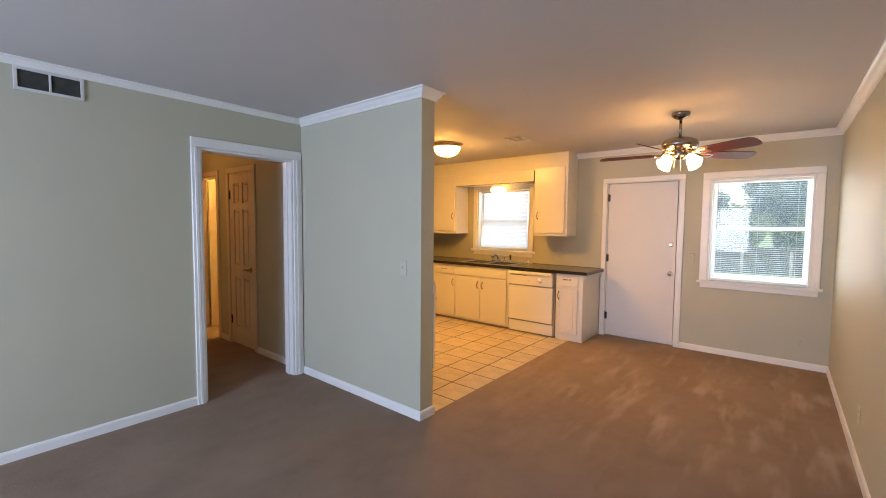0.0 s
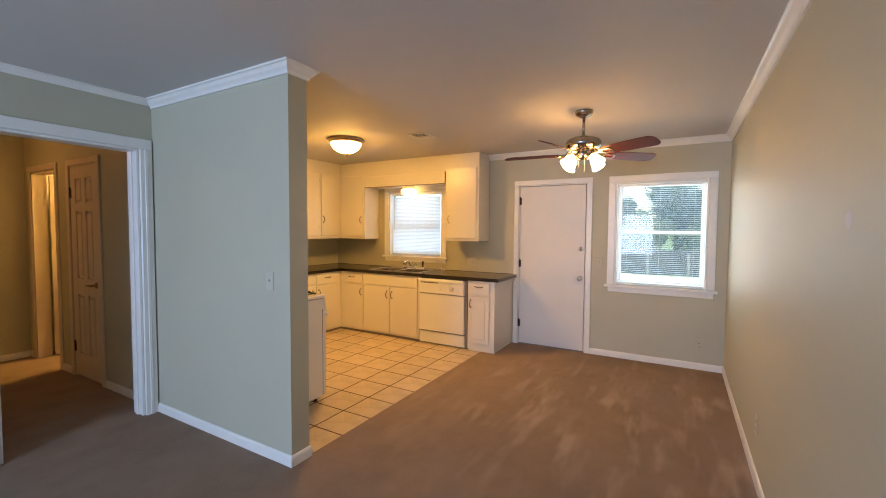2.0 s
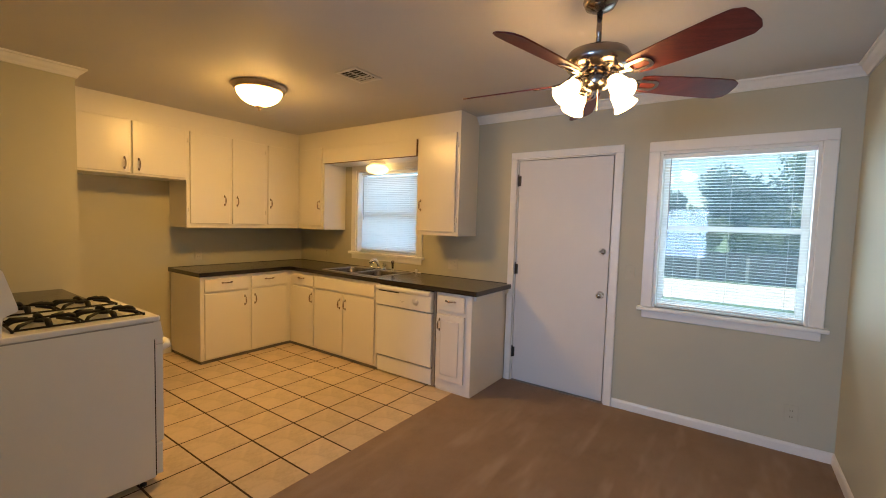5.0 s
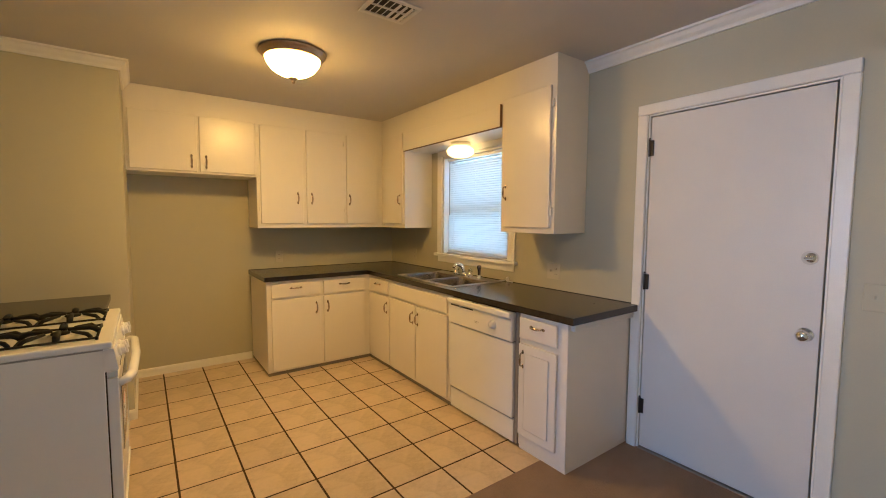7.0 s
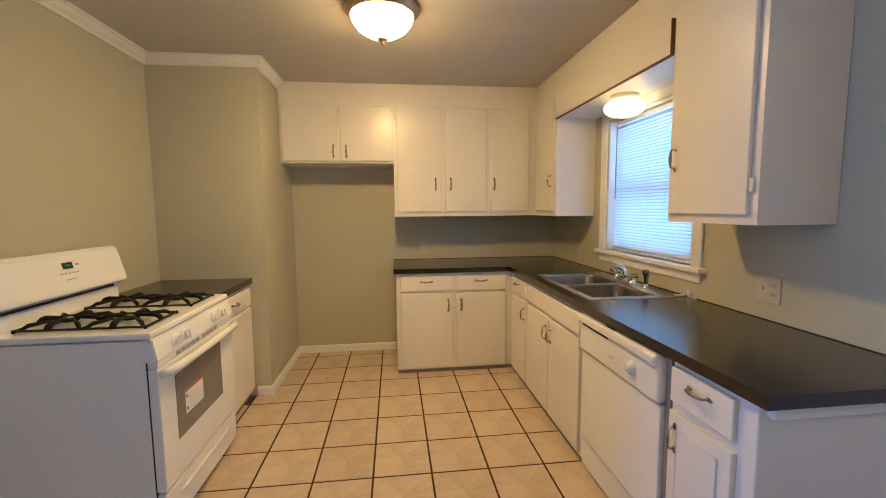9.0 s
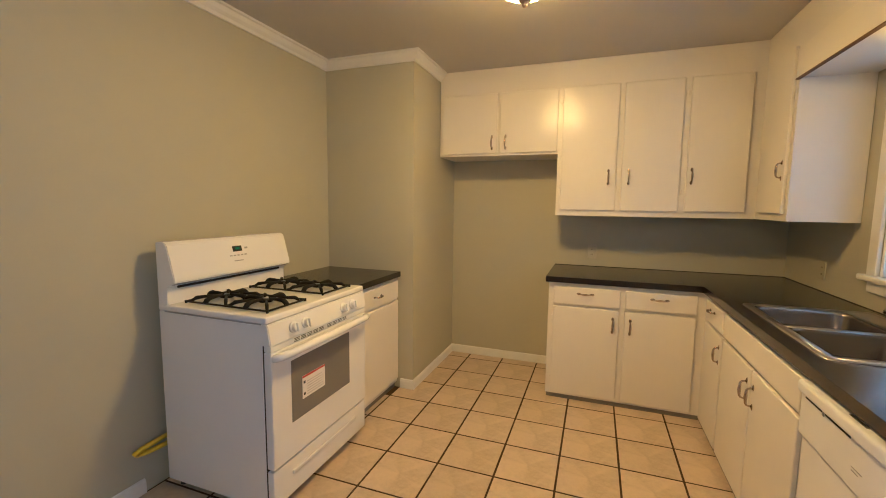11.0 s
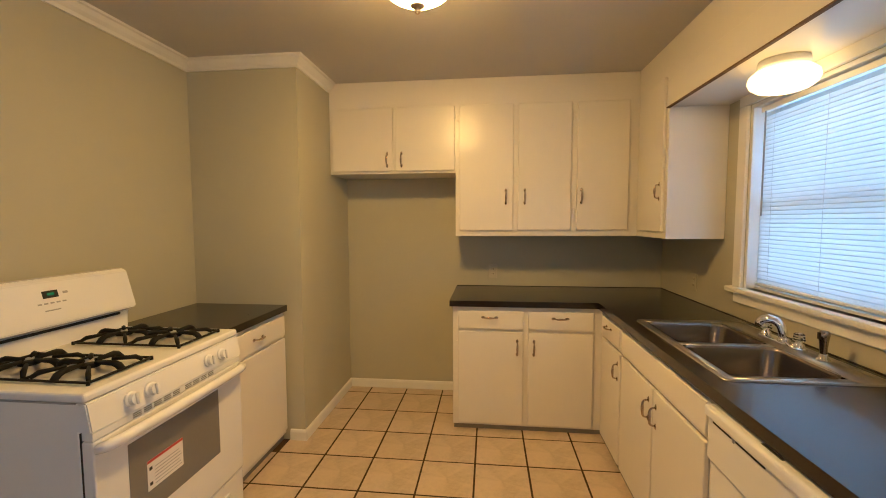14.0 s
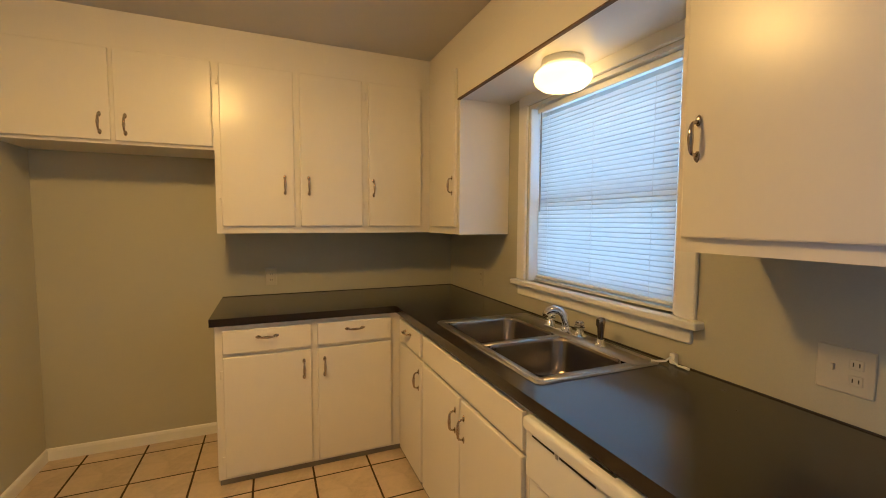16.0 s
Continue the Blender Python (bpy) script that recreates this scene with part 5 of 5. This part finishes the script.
part("cord", tube(bmesh.new(), [(-2.835, 6.184, CT + 0.028), (-2.845, 6.172, CT + 0.012), (-2.868, 6.150, CT + 0.006), (-2.880, 6.142, CT + 0.006)], [0.003, 0.004, 0.005, 0.004], 8), WHITEPL, plug, "", True)
part("cord", tube(bmesh.new(), [(-2.828, 6.186, CT + 0.018), (-2.805, 6.180, CT + 0.007), (-2.780, 6.186, CT + 0.006), (-2.765, 6.182, CT + 0.006)], [0.003, 0.0035, 0.005, 0.005], 8), WHITEPL, plug, "", True)
plug.location.x -= 0.055
patch = solid("wall_patch", lathe(bmesh.new(), [(0.030, 0), (0.028, 0.0012), (0, 0.0015)], (EAST, 2.735, 1.51), 14, pose(0, 0, 0, 0, -90, 0)), CEILING, "small smear of filler on the painted wall", "filler patch", at=(EAST, 2.735, 1.51))
nail = solid("wall_nail", tube(bmesh.new(), [(0.207, NORTH + 0.002, 0.659), (0.207, NORTH - 0.014, 0.663), (0.207, NORTH - 0.016, 0.663)], [0.0015, 0.0015, 0.004], 8), PLATE, "small bent nail in the painted wall", "nail", at=(0.207, NORTH, 0.659))
loop = thing("loose_cable", (-3.1, -0.1, 0.006), "thin dark cable end lying on the carpet", "cable")
part("cable", tube(bmesh.new(), [(-3.50, -0.20, 0.012), (-3.25, -0.16, 0.012), (-3.05, -0.12, 0.014), (-2.98, -0.06, 0.013), (-3.10, 0.0, 0.012), (-3.45, 0.02, 0.012)], 0.006, 6), BLACK, loop, "", True)

# ---- back yard ----
GZ = -0.60
bm = bmesh.new()
for x0, y0, x1, y1 in ((-400, -400, 400, -3.2), (-400, -3.2, -7.3, 6.4), (0.7, -3.2, 400, 6.4), (-400, 6.4, 400, 400)):
    bm.faces.new([bm.verts.new(p) for p in ((x0, y0, GZ), (x1, y0, GZ), (x1, y1, GZ), (x0, y1, GZ))])
bmesh.ops.remove_doubles(bm, verts=bm.verts, dist=0.001)
solid("ground", bm, GRASS, "patchy sunlit lawn of dry and green grass", "lawn", "structure")
fence = thing("fence", (3, 23.2, GZ), "weathered grey-brown wooden privacy fence", "fence")
bme = finish("fence_board", box(bmesh.new(), -0.072, -0.010, 0, 0.072, 0.010, 1.17, 0.004), FENCE)
for i in range(190):
    b = new("fence_board", bme)
    b.parent, b.location = fence, (-15 + i * 0.148, random.uniform(-0.006, 0.006), random.uniform(-0.02, 0.03))
pme = finish("fence_post", box(bmesh.new(), -0.05, -0.05, 0, 0.05, 0.05, 1.02, 0.008), POSTM)
for i in range(16):
    b = new("fence_post", pme)
    b.parent, b.location = fence, (-14.35 + i * 1.68, -0.075, 0)
for z in (0.25, 0.85):
    pbox("fence_rail", FENCE, fence, (-12, 23.155, GZ + z, 16.1, 23.185, GZ + z + 0.09), 0.004)


def tree(at, h, r, leaf, seed, label, trunk=0.16, n=9500):
    rnd = random.Random(seed)
    t = thing("tree", at, label, "tree", "trees behind the fence")
    bm = bmesh.new()
    top = Vector(at) + Vector((rnd.uniform(-0.3, 0.3), rnd.uniform(-0.3, 0.3), h * 0.55))
    tube(bm, [at, Vector(at).lerp(top, 0.5) + Vector((rnd.uniform(-0.15, 0.15), 0, 0)), top], [trunk, trunk * 0.75, trunk * 0.5], 9)
    tips = []
    for i in range(9):
        a, e = rnd.uniform(0, 6.28), rnd.uniform(0.2, 1.2)
        st_ = Vector(at).lerp(top, rnd.uniform(0.55, 1.0))
        tip = st_ + Vector((math.cos(a) * math.cos(e), math.sin(a) * math.cos(e), math.sin(e))) * r * rnd.uniform(0.6, 1.0)
        tube(bm, [st_, st_.lerp(tip, 0.5) + Vector((0, 0, 0.15)), tip], [trunk * 0.35, trunk * 0.2, trunk * 0.06], 6)
        tips += [tip, st_.lerp(tip, 0.6)]
    part("trunk", bm, BARK, t)
    vs, fs = [], []
    o = Vector(at)
    clumps = [(tip, rnd.uniform(0.28, 0.55) * r) for tip in tips] + [(top + Vector((rnd.uniform(-r, r) * 0.6, rnd.uniform(-r, r) * 0.6, rnd.uniform(-0.4, 0.5) * r)), rnd.uniform(0.25, 0.5) * r) for _ in range(8)]
    for i in range(n):
        c0, cr = rnd.choice(clumps)
        d = Vector((rnd.gauss(0, 1), rnd.gauss(0, 1), rnd.gauss(0, 0.8)))
        p = c0 + d.normalized() * cr * rnd.random() ** 0.4 - o
        u = Vector((rnd.gauss(0, 1), rnd.gauss(0, 1), rnd.gauss(0, 1))).normalized()
        w = u.orthogonal().normalized()
        s_ = rnd.uniform(0.06, 0.15)
        k = len(vs)
        vs += [p - u * s_, p + w * s_ * 0.5, p + u * s_, p - w * s_ * 0.5]
        fs.append((k, k + 1, k + 2, k + 3))
    me = bpy.data.meshes.new("crown")
    me.from_pydata(vs, [], fs)
    me.materials.append(leaf)
    cr_ = new("crown", me)
    cr_.parent = t
    return t


# Added pale slab: its colour stands for the sunlit band of ground.
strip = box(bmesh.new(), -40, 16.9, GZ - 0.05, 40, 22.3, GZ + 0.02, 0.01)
solid("driveway", strip, SUNSTRIP, "pale strip in front of the fence, sunlight put into its colour", "driveway", "structure")
for i, (x, y, h, r, lf_, lab) in enumerate((
        (0.0, 26.6, 6.0, 2.1, LEAF, "dark blue-green leafy tree behind the fence"),
        (3.5, 27.3, 7.5, 2.8, LEAF2, "tall pale green leafy tree behind the fence"),
        (-3.4, 26.6, 4.6, 1.7, LEAF, "dark green leafy tree behind the fence"),
        (-6.8, 28.0, 7.5, 2.6, LEAF2, "tall pale leafy tree behind the fence"),
        (7.6, 28.0, 8.0, 3.0, LEAF, "large dark green leafy tree"),
        (-11.5, 29.0, 8.5, 3.2, LEAF, "large dark leafy tree at the yard's end"),
        (12.8, 29.5, 9.0, 3.3, LEAF2, "large pale leafy tree at the yard's end"),
        (-1.7, 24.9, 3.0, 1.4, LEAF2, "low pale green shrub-like tree by the fence"),
        (1.5, 24.8, 3.1, 1.5, LEAF2, "low green shrub-like tree by the fence"),
        (4.0, 24.9, 3.1, 1.5, LEAF, "low dark green shrub-like tree by the fence"),
        (-4.4, 24.9, 3.1, 1.5, LEAF2, "low pale green shrub-like tree by the fence"))):
    tree((x, y, GZ), h, r, lf_, 40 + i, lab)

# ---- kitchen floor tiles ----
P, PX = 0.3065, 0.312
tm = bmesh.new()
box(tm, -0.1482, -0.1482, -0.004, 0.1482, 0.1482, 0.0045, 0.002)
tme = finish("tile", tm, TILE)


def tile(x, y, w=1.0, d=1.0):
    t = new("tile", tme)
    t.parent = floor
    t.location = (x, y, random.uniform(-0.0004, 0.0004))
    t.rotation_euler = (0, 0, random.choice((0, 90, 180, 270)) * math.pi / 180) if w == d else (0, 0, 0)
    t.scale = (w, d, 1)


XL = [-3.520 + k * PX for k in range(-5, 6)]
YL = [4.778 + k * P for k in range(-6, 4)]
for x0 in XL[:-1]:
    for y0 in YL[:-1]:
        xa = max(x0, WEST + 0.002)
        if (x0 + PX < -3.985 or y0 + P > 3.665 or x0 > -4.0) and x0 + PX - xa > 0.04:
            tile((xa + x0 + PX) / 2, y0 + P / 2, (x0 + PX - xa - 0.010) / 0.2964)
